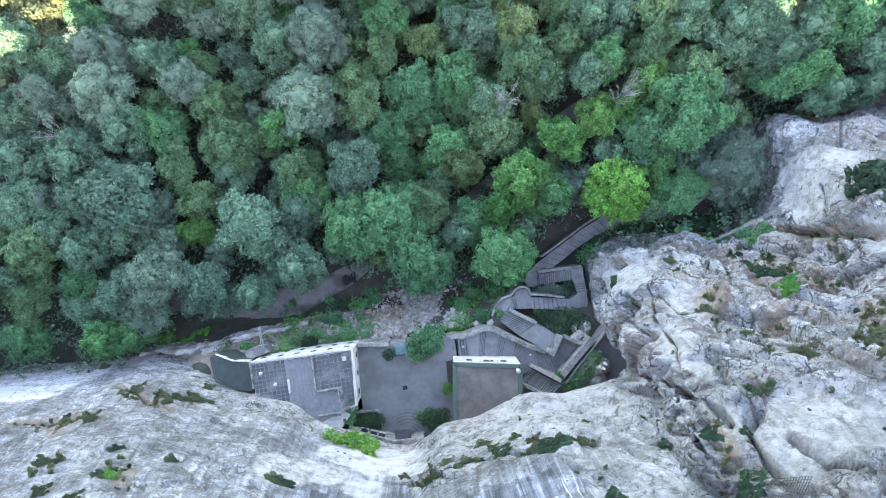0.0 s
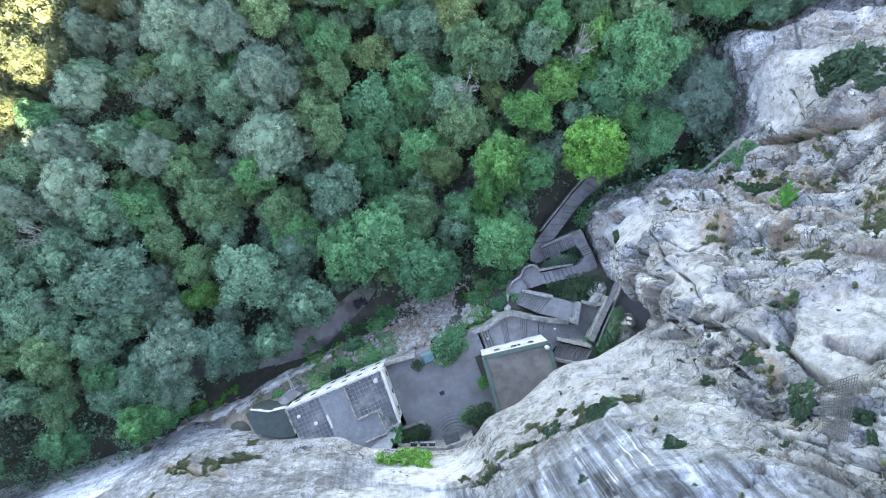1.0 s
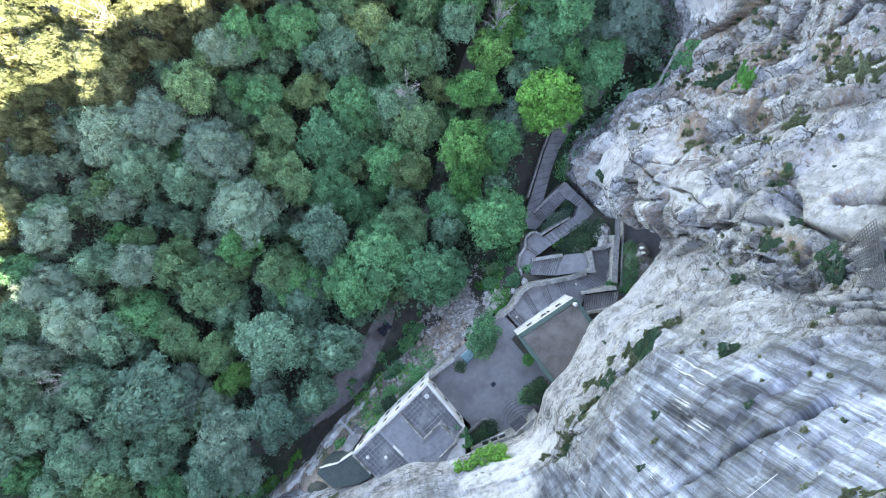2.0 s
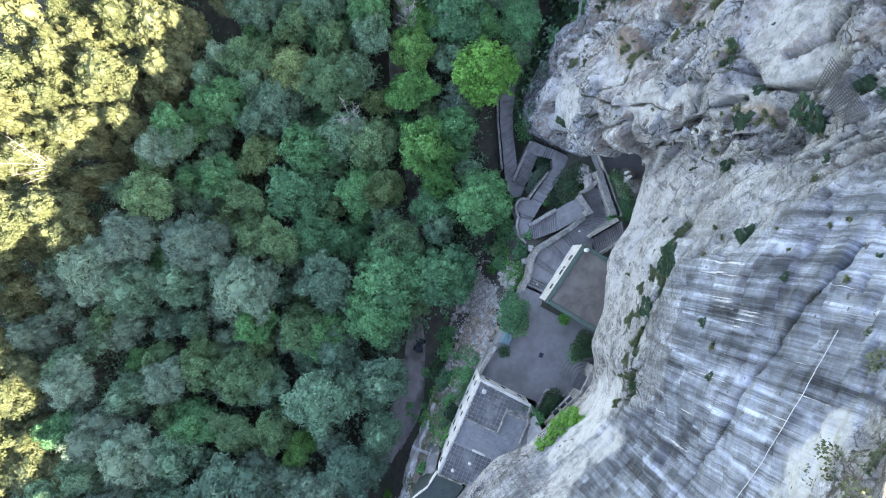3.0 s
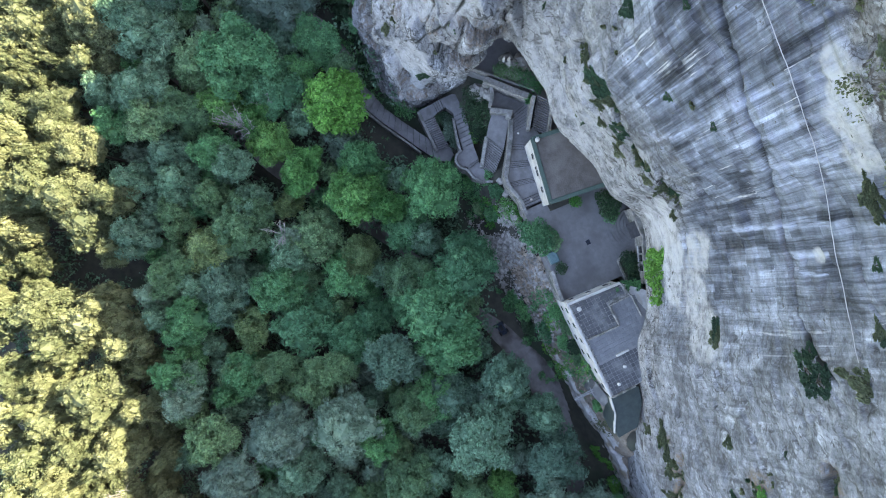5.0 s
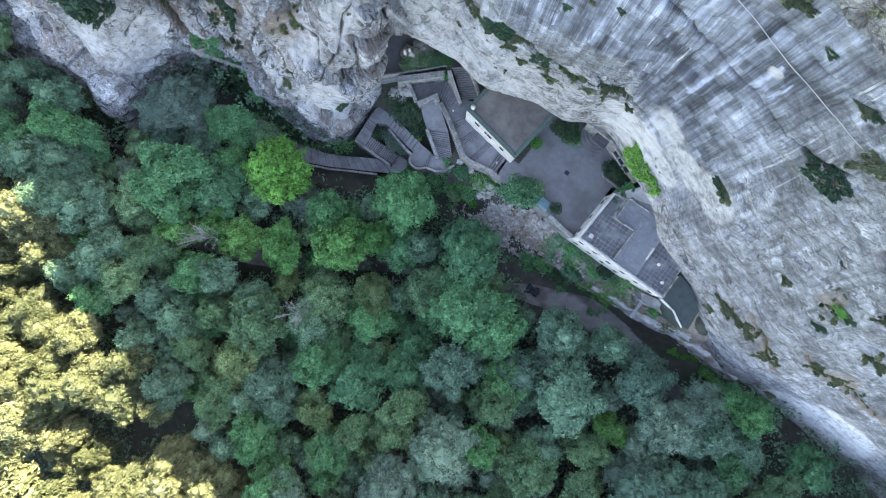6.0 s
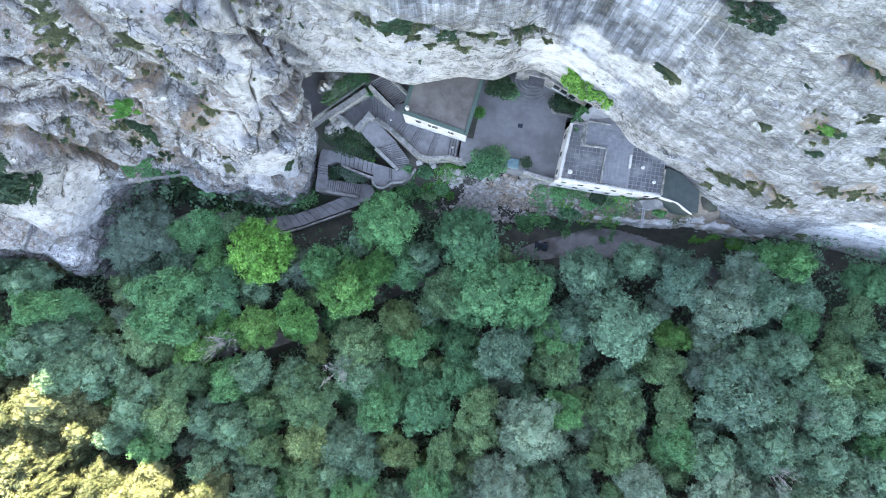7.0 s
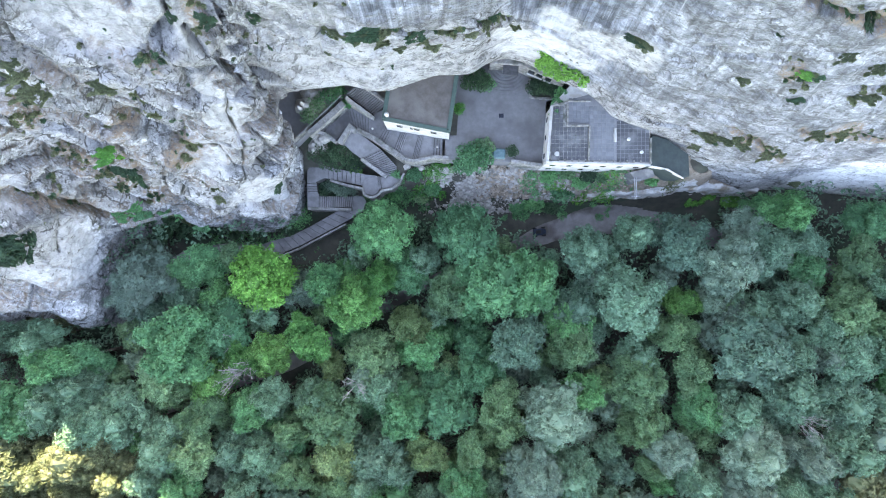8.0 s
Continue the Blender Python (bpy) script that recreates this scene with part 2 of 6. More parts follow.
M_WIRE = material("galvanised_mesh", ((0.16, 0.165, 0.17), (0.24, 0.245, 0.25)), scale=3, rough=0.5, bump=0, metal=0.5)
M_CABLE = material("bright_steel_cable", ((0.3, 0.3, 0.31), (0.4, 0.4, 0.41)), scale=3, rough=0.6, bump=0)
M_RUBBER = material("black_rubber", ((0.012, 0.012, 0.012), (0.025, 0.025, 0.025)), scale=3, rough=0.8, bump=0)
M_GROUND = material("forest_soil", ((0.035, 0.036, 0.03), (0.07, 0.068, 0.055)), scale=0.8, rough=0.95, second=(0.032, 0.05, 0.03), second_scale=0.15)
M_STEP = material("worn_step_stone", ((0.15, 0.148, 0.15), (0.215, 0.212, 0.215)), scale=1.8, detail=8, rough=0.9, bump=0.15, each=0.08, second=(0.13, 0.128, 0.128), second_scale=0.5)
# the shadow line at each step edge, put into a dark bed colour
M_RISER_SHADE = material("riser_shade_bed", ((0.05, 0.049, 0.047), (0.085, 0.083, 0.08)), scale=2.0, rough=0.95)
M_COPING = material("pale_coping_stone", ((0.11, 0.108, 0.102), (0.2, 0.196, 0.188), (0.29, 0.284, 0.274)), scale=2.6, detail=9, rough=0.9, each=0.1, second=(0.12, 0.122, 0.11), second_scale=0.8)
M_PAVING = material("grey_paving", ((0.145, 0.143, 0.145), (0.19, 0.187, 0.19)), scale=1.5, rough=0.9, bump=0.15, second=(0.125, 0.122, 0.122), second_scale=0.3)
M_STONE = material("pale_masonry", ((0.09, 0.088, 0.08), (0.2, 0.192, 0.18), (0.33, 0.32, 0.3)), scale=2.2, detail=10, rough=0.9, second=(0.085, 0.09, 0.075), second_scale=0.9)
M_WHITE = material("white_render", ((0.33, 0.32, 0.3), (0.5, 0.49, 0.47)), scale=1.2, detail=9, rough=0.85, bump=0.1, second=(0.33, 0.31, 0.28), second_scale=0.8)
M_GRAVEL = material("brown_gravel_felt", ((0.085, 0.074, 0.066), (0.135, 0.12, 0.108)), scale=1.1, rough=0.95, bump=0.3, second=(0.155, 0.14, 0.125), second_scale=0.3)
M_GREENMETAL = material("green_metal", ((0.045, 0.075, 0.062), (0.07, 0.105, 0.09)), scale=2.0, rough=0.5, bump=0.05)
M_BARK = material("bark", ((0.05, 0.042, 0.035), (0.12, 0.105, 0.09)), scale=4.0, stretch=(1, 1, 0.2), rough=0.95)
M_LEAF = {
    "green": leaf_material("green_leaves", (0.052, 0.168, 0.076), (0.11, 0.273, 0.12)),
    "fresh": leaf_material("fresh_green_leaves", (0.06, 0.185, 0.058), (0.125, 0.295, 0.088)),
    "blue": leaf_material("bluish_leaves", (0.07, 0.156, 0.1), (0.148, 0.252, 0.168)),
    "olive": leaf_material("olive_leaves", (0.072, 0.162, 0.082), (0.145, 0.25, 0.122)),
    "tawny": leaf_material("tawny_green_leaves", (0.100, 0.175, 0.076), (0.186, 0.263, 0.115)),
    "lime": leaf_material("bright_leaves", (0.052, 0.19, 0.036), (0.105, 0.285, 0.06)),
    "grey": leaf_material("greyish_leaves", (0.078, 0.14, 0.1), (0.148, 0.216, 0.158)),
    # warm sunlight put into the leaf colour of the sunlit trees
    "gold": leaf_material("sun_tinted_leaves", (0.075, 0.102, 0.05), (0.135, 0.158, 0.084)),
    "fig": leaf_material("fig_leaves", (0.11, 0.28, 0.05), (0.19, 0.4, 0.085)),
    "scrub": leaf_material("dry_scrub_leaves", (0.070, 0.092, 0.045), (0.130, 0.145, 0.078)),
    "dark": leaf_material("dark_leaves", (0.030, 0.070, 0.036), (0.055, 0.105, 0.055)),
}


# ---- the cliff's form ----
def lattice(ix, iy, iz, seed):
    h = (np.asarray(ix) * 374761393 + iy * 668265263 + iz * 2147483647 + seed * 1274126177) & 0xFFFFFFFF
    h = ((h ^ (h >> 13)) * 1274126177) & 0xFFFFFFFF
    h = ((h ^ (h >> 16)) * 1103515245) & 0xFFFFFFFF
    return ((h ^ (h >> 15)) & 0xFFFFFF) / 8388607.5 - 1.0


def grain(x, y, z, seed=0):
    """Smooth noise from -1 to 1 at arrays of points."""
    fx, fy, fz = np.floor(x), np.floor(y), np.floor(z)
    ix, iy, iz = fx.astype(np.int64), fy.astype(np.int64), fz.astype(np.int64)
    u, v, w = x - fx, y - fy, z - fz
    u, v, w = u * u * (3 - 2 * u), v * v * (3 - 2 * v), w * w * (3 - 2 * w)
    out = 0.0
    for a in (0, 1):
        for b in (0, 1):
            for c in (0, 1):
                out = out + lattice(ix + a, iy + b, iz + c, seed) * (u if a else 1 - u) * (v if b else 1 - v) * (w if c else 1 - w)
    return out


def layers(x, y, z, octaves=4, seed=0, ridged=False):
    out, amp, total = 0.0, 1.0, 0.0
    for i in range(octaves):
        g = grain(x, y, z, seed + i)
        out = out + amp * (1 - 2 * np.abs(g) if ridged else g)
        total += amp
        x, y, z, amp = x * 2.03, y * 2.03, z * 2.03, amp * 0.5
    return out / total


def cells(x, y, z, seed=0):
    """Broken blocks: the distances to the nearest and second nearest of scattered points, and the nearest one's number and offset."""
    fx, fy, fz = (np.floor(v).astype(np.int64) for v in (x, y, z))
    one, two, number = np.full(x.shape, 9.0), np.full(x.shape, 9.0), np.zeros(x.shape)
    away = [np.zeros(x.shape) for _ in range(3)]
    for a in (-1, 0, 1):
        for b in (-1, 0, 1):
            for c in (-1, 0, 1):
                ix, iy, iz = fx + a, fy + b, fz + c
                off = [v + 0.5 + 0.45 * lattice(ix, iy, iz, seed + 7 * i) - w for i, (v, w) in enumerate(((ix, x), (iy, y), (iz, z)))]
                d = np.sqrt(off[0] ** 2 + off[1] ** 2 + off[2] ** 2)
                near = d < one
                two = np.where(near, one, np.minimum(two, d))
                number = np.where(near, lattice(ix, iy, iz, seed + 99), number)
                away = [np.where(near, o, w) for o, w in zip(off, away)]
                one = np.where(near, d, one)
    return one, two, number, away


def ramp(v, a, b):
    k = np.clip((v - a) / (b - a), 0, 1)
    return k * k * (3 - 2 * k)


# the lip of the rock from west to east: the foot of the wall, or the brow of the overhang
WEST_LIP = (
    (-300.0, -30.0, -14.0), (-120.0, -22.0, -14.0), (-82.61, -14.19, -14), (-65.12, -12.38, -13), (-56.2, -11.67, -12), (-48.81, -11.01, -12), (-46, -4.8, -11),
    (-44.62, 1.3, -11), (-38.52, 3.98, -11), (-28.77, 2.36, -11), (-23.08, 2.68, -11), (-20.32, 4.55, -11), (-19.24, 8.03, -9), (-18.88, 10.96, -7))
CAVE_LIP = (
    (-18.6, 13.11, -2), (-20.04, 13.83, 1), (-20.43, 15.34, 4), (-19.04, 17.15, 7), (-17.25, 17.63, 9), (-13.8, 17.62, 11), (-10.45, 17.73, 12), (-8.14, 17.13, 12),
    (-6.22, 17.13, 11), (-3.94, 17.93, 11), (-0.86, 18.98, 11), (2.88, 19.44, 10), (5.02, 21.16, 8), (7.01, 22.34, 6), (9.44, 22.04, 5))
EAST_LIP = (
    (13.46, 20.16, 5), (17.15, 18.49, 5), (20.5, 15.61, 5), (22.81, 14.87, 4), (25.85, 13.79, 2), (30.08, 12.36, 0), (34.17, 10.3, -3), (41.34, 8.1, -8),
    (50.06, 8.7, -11), (65.12, 7.23, -13), (85.3, 4.7, -14), (130.0, 2.0, -14.0), (320.0, -6.0, -14.0))
LIP = np.array(WEST_LIP + CAVE_LIP + EAST_LIP)
CREST = np.array(((-300, 40, 34), (-90, 33, 36), (-56, 31, 39.9), (-47, 30, 41.0), (-38, 29.5, 44.2), (-26, 28.5, 46.5), (-16, 27, 51), (-7, 25, 50.2), (2, 23.8, 50), (8, 23.4, 52.3), (20, 24.3, 52.8),
                  (28, 25.1, 56), (33, 25.6, 56), (37, 26, 51.5), (39.5, 25.8, 47), (45, 25.3, 44.3), (51, 24.7, 43), (60, 24, 41), (90, 22, 40), (320, 20, 36)), float)
RUN = np.concatenate([[0], np.cumsum(np.linalg.norm(np.diff(LIP[:, :2], axis=0), axis=1) + 0.5)])
# along the wall, s counts metres from the west end, squeezed outside the middle
S_WEST, S_EAST = RUN[2], RUN[-3]
S_ALL = np.linspace(0, RUN[-1], 4001)
LIP_X, LIP_Y, LIP_Z = (np.interp(S_ALL, RUN, LIP[:, i]) for i in range(3))


def smooth(v, width):
    k = np.hanning(width * 2 + 1)
    return np.convolve(np.pad(v, width, mode="edge"), k / k.sum(), mode="valid")


WIDE_X = np.maximum.accumulate(smooth(LIP_X, 180))
LIP_X, LIP_Y, LIP_Z = smooth(LIP_X, 7), smooth(LIP_Y, 7), smooth(LIP_Z, 12)
IN_X, IN_Y = -np.gradient(smooth(LIP_Y, 60)), np.gradient(smooth(LIP_X, 60))
IN_L = np.hypot(IN_X, IN_Y)
IN_X, IN_Y = IN_X / IN_L, IN_Y / IN_L
S_CAVE = (RUN[14], RUN[21])
S_YARD = (RUN[21], RUN[31])


def cliff_base(s, h):
    """The plain form of the wall at s metres along and h (0 lip, 1 crest; below 0 the recess under the lip, above 1 the plateau)."""
    lx, ly, lz = (np.interp(s, S_ALL, v) for v in (LIP_X, LIP_Y, LIP_Z))
    nx, ny = np.interp(s, S_ALL, IN_X), np.interp(s, S_ALL, IN_Y)
    wx = np.interp(s, S_ALL, WIDE_X)
    cx = wx
    cy, cz = np.interp(cx, CREST[:, 0], CREST[:, 1]), np.interp(cx, CREST[:, 0], CREST[:, 2])
    k = np.clip(h, 0, 1)
    g = 0.65 * k + 0.35 * k * k
    x, y, z = lx + (cx - lx) * k, ly + (cy - ly) * g, lz + (cz - lz) * k
    # under the lip
    d = np.clip(-h / 0.2, 0, 1)
    depth = 0.4 + 9.0 * ramp(s, S_CAVE[0], S_CAVE[0] + 6) * (1 - ramp(s, S_CAVE[1], S_CAVE[1] + 5))
    depth = depth + 3.5 * ramp(s, S_YARD[0] - 4, S_YARD[0] + 4) * (1 - ramp(s, S_YARD[1] - 6, S_YARD[1]))
    inn = depth * np.sqrt(np.clip(d * 1.6, 0, 1))
    x, y, z = x + nx * inn, y + ny * inn, z - d * (lz + 22)
    # over the crest
    o = np.clip(h - 1, 0, None)
    return x, y + o * 140, z - 1.5 * (1 - np.exp(-o * 30)) - o * 22


# ---- building helpers ----
def mesh_data(name, verts, quads, mat, smooth_shade=False):
    """A mesh of four-cornered (or three-cornered) faces from arrays."""
    me = bpy.data.meshes.new(name)
    verts, quads = np.asarray(verts, np.float32), np.asarray(quads, np.int32)
    k = quads.shape[1]
    me.vertices.add(len(verts))
    me.vertices.foreach_set("co", verts.ravel())
    me.loops.add(quads.size)
    me.loops.foreach_set("vertex_index", quads.ravel())
    me.polygons.add(len(quads))
    me.polygons.foreach_set("loop_start", np.arange(0, quads.size, k, dtype=np.int32))
    me.polygons.foreach_set("use_smooth", np.full(len(quads), smooth_shade))
    me.materials.append(mat)
    me.update(calc_edges=True)
    return me


def part(name, bm, mat, parent=None, label=""):
    me = bpy.data.meshes.new(name)
    bm.to_mesh(me)
    bm.free()
    me.materials.append(mat)
    ob = new(name, me)
    if parent:
        ob.parent = parent
    return tagged(ob, label)


def thing(name, label, category, at=(0, 0, 0), group="", kind=""):
    ob = new(name)
    ob.empty_display_size = 0.2
    ob.location = at
    return tagged(ob, label, category, group, kind)


def prism(poly, z0, z1, bevel=0.0, bm=None, top=None):
    """A solid over a plan outline; top gives the upper corners' own heights."""
    bm = bm or bmesh.new()
    n = len(poly)
    area = sum(poly[i][0] * poly[(i + 1) % n][1] - poly[(i + 1) % n][0] * poly[i][1] for i in range(n))
    if area < 0:
        poly = poly[::-1]
        top = top[::-1] if top else None
    low = [bm.verts.new((p[0], p[1], z0)) for p in poly]
    high = [bm.verts.new((p[0], p[1], top[i] if top else z1)) for i, p in enumerate(poly)]
    faces = [bm.faces.new(low[::-1]), bm.faces.new(high)]
    for i in range(n):
        faces.append(bm.faces.new((low[i], low[(i + 1) % n], high[(i + 1) % n], high[i])))
    if bevel:
        edges = {e for f in faces for e in f.edges}
        bmesh.ops.bevel(bm, geom=list(edges), offset=bevel, segments=1, affect="EDGES")
    return bm


def strip(a, b, width, z0, z1, bevel=0.03, bm=None, z2=None):
    """A straight wall from a to b; z2 gives the top at b where it climbs."""
    a, b = Vector(a[:2]), Vector(b[:2])
    d = (b - a).normalized()
    n = Vector((-d.y, d.x)) * width / 2
    top = None if z2 is None else [z1, z2, z2, z1]
    return prism([a + n, b + n, b - n, a - n][::-1], z0, z1, bevel, bm, top[::-1] if top else None)


def tube(points, radius, sides=5, bm=None):
    """One unbroken round bar along points."""
    bm = bm or bmesh.new()
    prev = None
    pts = [Vector(p) for p in points]
    for i, p in enumerate(pts):
        d = (pts[min(i + 1, len(pts) - 1)] - pts[max(i - 1, 0)]).normalized()
        a = d.orthogonal().normalized() if prev is None else (side - d * side.dot(d)).normalized()
        side = a
        b = d.cross(a)
        ring = [bm.verts.new(p + (a * math.cos(k * 6.2832 / sides) + b * math.sin(k * 6.2832 / sides)) * radius) for k in range(sides)]
        if prev:
            for k in range(sides):
                bm.faces.new((prev[k], prev[(k + 1) % sides], ring[(k + 1) % sides], ring[k]))
        else:
            bm.faces.new(ring[::-1])
        prev = ring
    bm.faces.new(prev)
    return bm


def lerp(a, b, k):
    return tuple(p + (q - p) * k for p, q in zip(a, b))


# ---- cliff ----
def polyline_distance(s, h, points, h_metres=58.0):
    best = np.full(s.shape, 1e9)
    for (s0, h0), (s1, h1) in zip(points, points[1:]):
        ds, dh = s1 - s0, (h1 - h0) * h_metres
        k = np.clip(((s - s0) * ds + (h - h0) * h_metres * dh) / (ds * ds + dh * dh + 1e-9), 0, 1)
        best = np.minimum(best, np.hypot(s - s0 - k * ds, (h - h0) * h_metres - k * dh))
    return best


CRACKS = (  # the courses of the great cracks on the wall: s, h
    ((322.5, 0.289), (330.0, 0.357), (337.1, 0.294), (339.6, 0.320), (342.5, 0.326), (345.4, 0.281)),
    ((323.6, 0.775), (325.9, 0.775), (328.3, 0.766), (329.9, 0.748), (331.9, 0.736), (334.4, 0.729), (337.0, 0.702)),
    ((337.7, 0.702), (340.0, 0.708), (342.6, 0.678), (345.5, 0.632), (349.8, 0.608)),
    ((349.8, 0.608), (353.8, 0.602), (357.2, 0.596), (360.1, 0.605), (363.4, 0.641)),
    ((341.3, 0.307), (343.5, 0.319), (345.1, 0.295), (346.9, 0.271), (349.1, 0.246), (350.9, 0.246)),
)


GULLIES = (
    ((298.5, 0.636), (299.7, 0.568), (302.6, 0.490), (310.3, 0.214), (313.7, 0.016)),
    ((292.4, 0.654), (297.0, 0.670), (297.7, 0.737), (295.7, 0.784)),
    ((292.6, 0.724), (290.9, 0.750), (287.5, 0.784)),
    ((256.3, 0.490), (264.7, 0.349), (269.2, 0.182), (273.9, 0.094), (279.0, 0.052)),
    ((377.7, 0.203), (381.9, 0.211), (388.5, 0.203)),
    ((385.5, 0.328), (392.3, 0.346), (400.9, 0.336)),
    ((372.7, 0.560), (377.3, 0.558), (385.8, 0.607)),
    ((275.3, 0.399), (280.0, 0.380), (283.6, 0.320)),
)


# dark weathered beds that cross the great wall, with their half widths, and pale runs of lime down it
DARK_BEDS = ((((321.6, 0.696), (324.5, 0.687), (328.1, 0.702), (331.5, 0.690), (334.1, 0.672), (337.5, 0.666), (340.8, 0.641), (345.1, 0.562), (348.0, 0.517)), 1.5),
             (((339.1, 0.508), (341.3, 0.462), (345.1, 0.386)), 1.1), (((325.4, 0.620), (329.2, 0.608), (332.3, 0.599)), 0.9), (((335.5, 0.839), (338.6, 0.833), (342.4, 0.796), (347.1, 0.736)), 0.9))
LIME_RUNS = ((((336.8, 0.404), (337.0, 0.514), (337.3, 0.602), (337.0, 0.669), (337.3, 0.751), (337.3, 0.802), (337.5, 0.857)), 0.55),
             (((342.0, 0.498), (342.6, 0.599), (343.3, 0.696), (343.8, 0.815)), 0.4), (((348.9, 0.471), (349.1, 0.574), (349.1, 0.675), (349.1, 0.729)), 0.45),
             (((352.0, 0.62), (351.9, 0.7)), 0.25), (((353.4, 0.625), (353.6, 0.68)), 0.25), (((340.2, 0.62), (340.4, 0.8)), 0.3), (((333.0, 0.45), (333.2, 0.68)), 0.35))


# smooth pale faces: s, h, reach in metres
FACES = ((260.3, 0.216, 6.5, 1), (253.5, 0.271, 4.0, 1), (289.0, 0.688, 4.0, 0.5), (284.4, 0.706, 4.0, 0.4), (294.3, 0.258, 3.0, 1), (296.8, 0.154, 2.5, 1), (403.8, 0.117, 10.0, 1.4), (398.4, 0.076, 6.0, 1.3), (390.1, 0.034, 3.0, 1),
         (350.5, 0.159, 6.5, 1.27), (354.9, 0.172, 4.5, 1.22), (347.5, 0.1, 5.0, 1.22), (345.8, 0.2, 3.5, 1.22), (351.1, 0.31, 4.5, 1.16), (356.5, 0.264, 5.5, 1.16), (360.5, 0.3, 5.0, 1.2),
         (337.8, 0.9, 1.8, 1.1), (339.6, 0.893, 2.0, 1.2), (341.7, 0.872, 2.2, 1.2), (344.2, 0.854, 1.8, 1.15), (351.8, 0.684, 1.0, 1.2), (293.6, 0.204, 3.0, 1.05), (296.0, 0.547, 2.0, 0.7), (294.5, 0.466, 1.8, 0.8), (302.8, 0.539, 2.0, 0.6), (290.9, 0.206, 2.5, 1), (260.8, 0.425, 3, 0.8), (298.9, 0.630, 3.5, 0.6), (290.1, 0.711, 5, 0.7), (294.3, 0.735, 4, 0.5),
         (296.3, 0.459, 4, 0.9), (305.3, 0.417, 3, 0.9), (294.8, 0.203, 3, 0.9), (290.4, 0.391, 3.5, 0.7))
# brown earth lodged on the broken slope: s, h, reach in metres
EARTH = ((271.8, 0.36, 2.6), (274.0, 0.21, 2.4), (287.8, 0.4, 2.2), (283.2, 0.485, 2.2), (292.5, 0.629, 1.8), (271.7, 0.52, 2.4), (274.3, 0.305, 3.2), (273.2, 0.367, 2.5), (275.1, 0.224, 2.6), (271.9, 0.513, 2.2), (288.7, 0.518, 2.0), (288.0, 0.558, 1.8), (288.7, 0.417, 1.8), (271.9, 0.399, 2.0), (277.0, 0.172, 2.0), (301.6, 0.630, 2.5), (265.8, 0.360, 1.6),
         (377.2, 0.419, 2.2), (391.3, 0.360, 2.6), (376.5, 0.135, 1.8), (380.2, 0.180, 1.8), (385.3, 0.221, 1.5), (387.3, 0.490, 1.6), (379.7, 0.571, 1.2))
# lesser cracks of the west buttress
WEST_CRACKS = (
    ((269.5, 0.534), (270.0, 0.456), (267.8, 0.336), (270.9, 0.232), (275.6, 0.154)), ((278.7, 0.479), (280.9, 0.383), (282.6, 0.315), (281.4, 0.214)), ((299.6, 0.500), (296.8, 0.466), (296.3, 0.386), (292.6, 0.289)),
    ((289.4, 0.482), (288.5, 0.409), (292.9, 0.412), (293.4, 0.315)), ((278.5, 0.690), (278.0, 0.617), (275.6, 0.513)), ((293.1, 0.685), (295.5, 0.612), (294.8, 0.581)), ((263.6, 0.399), (263.7, 0.320), (259.3, 0.261)),
    ((280.9, 0.563), (284.8, 0.479), (283.9, 0.250), (287.2, 0.151)), ((301.6, 0.414), (301.4, 0.315), (297.0, 0.287)), ((277.8, 0.607), (281.4, 0.524), (289.0, 0.498)))


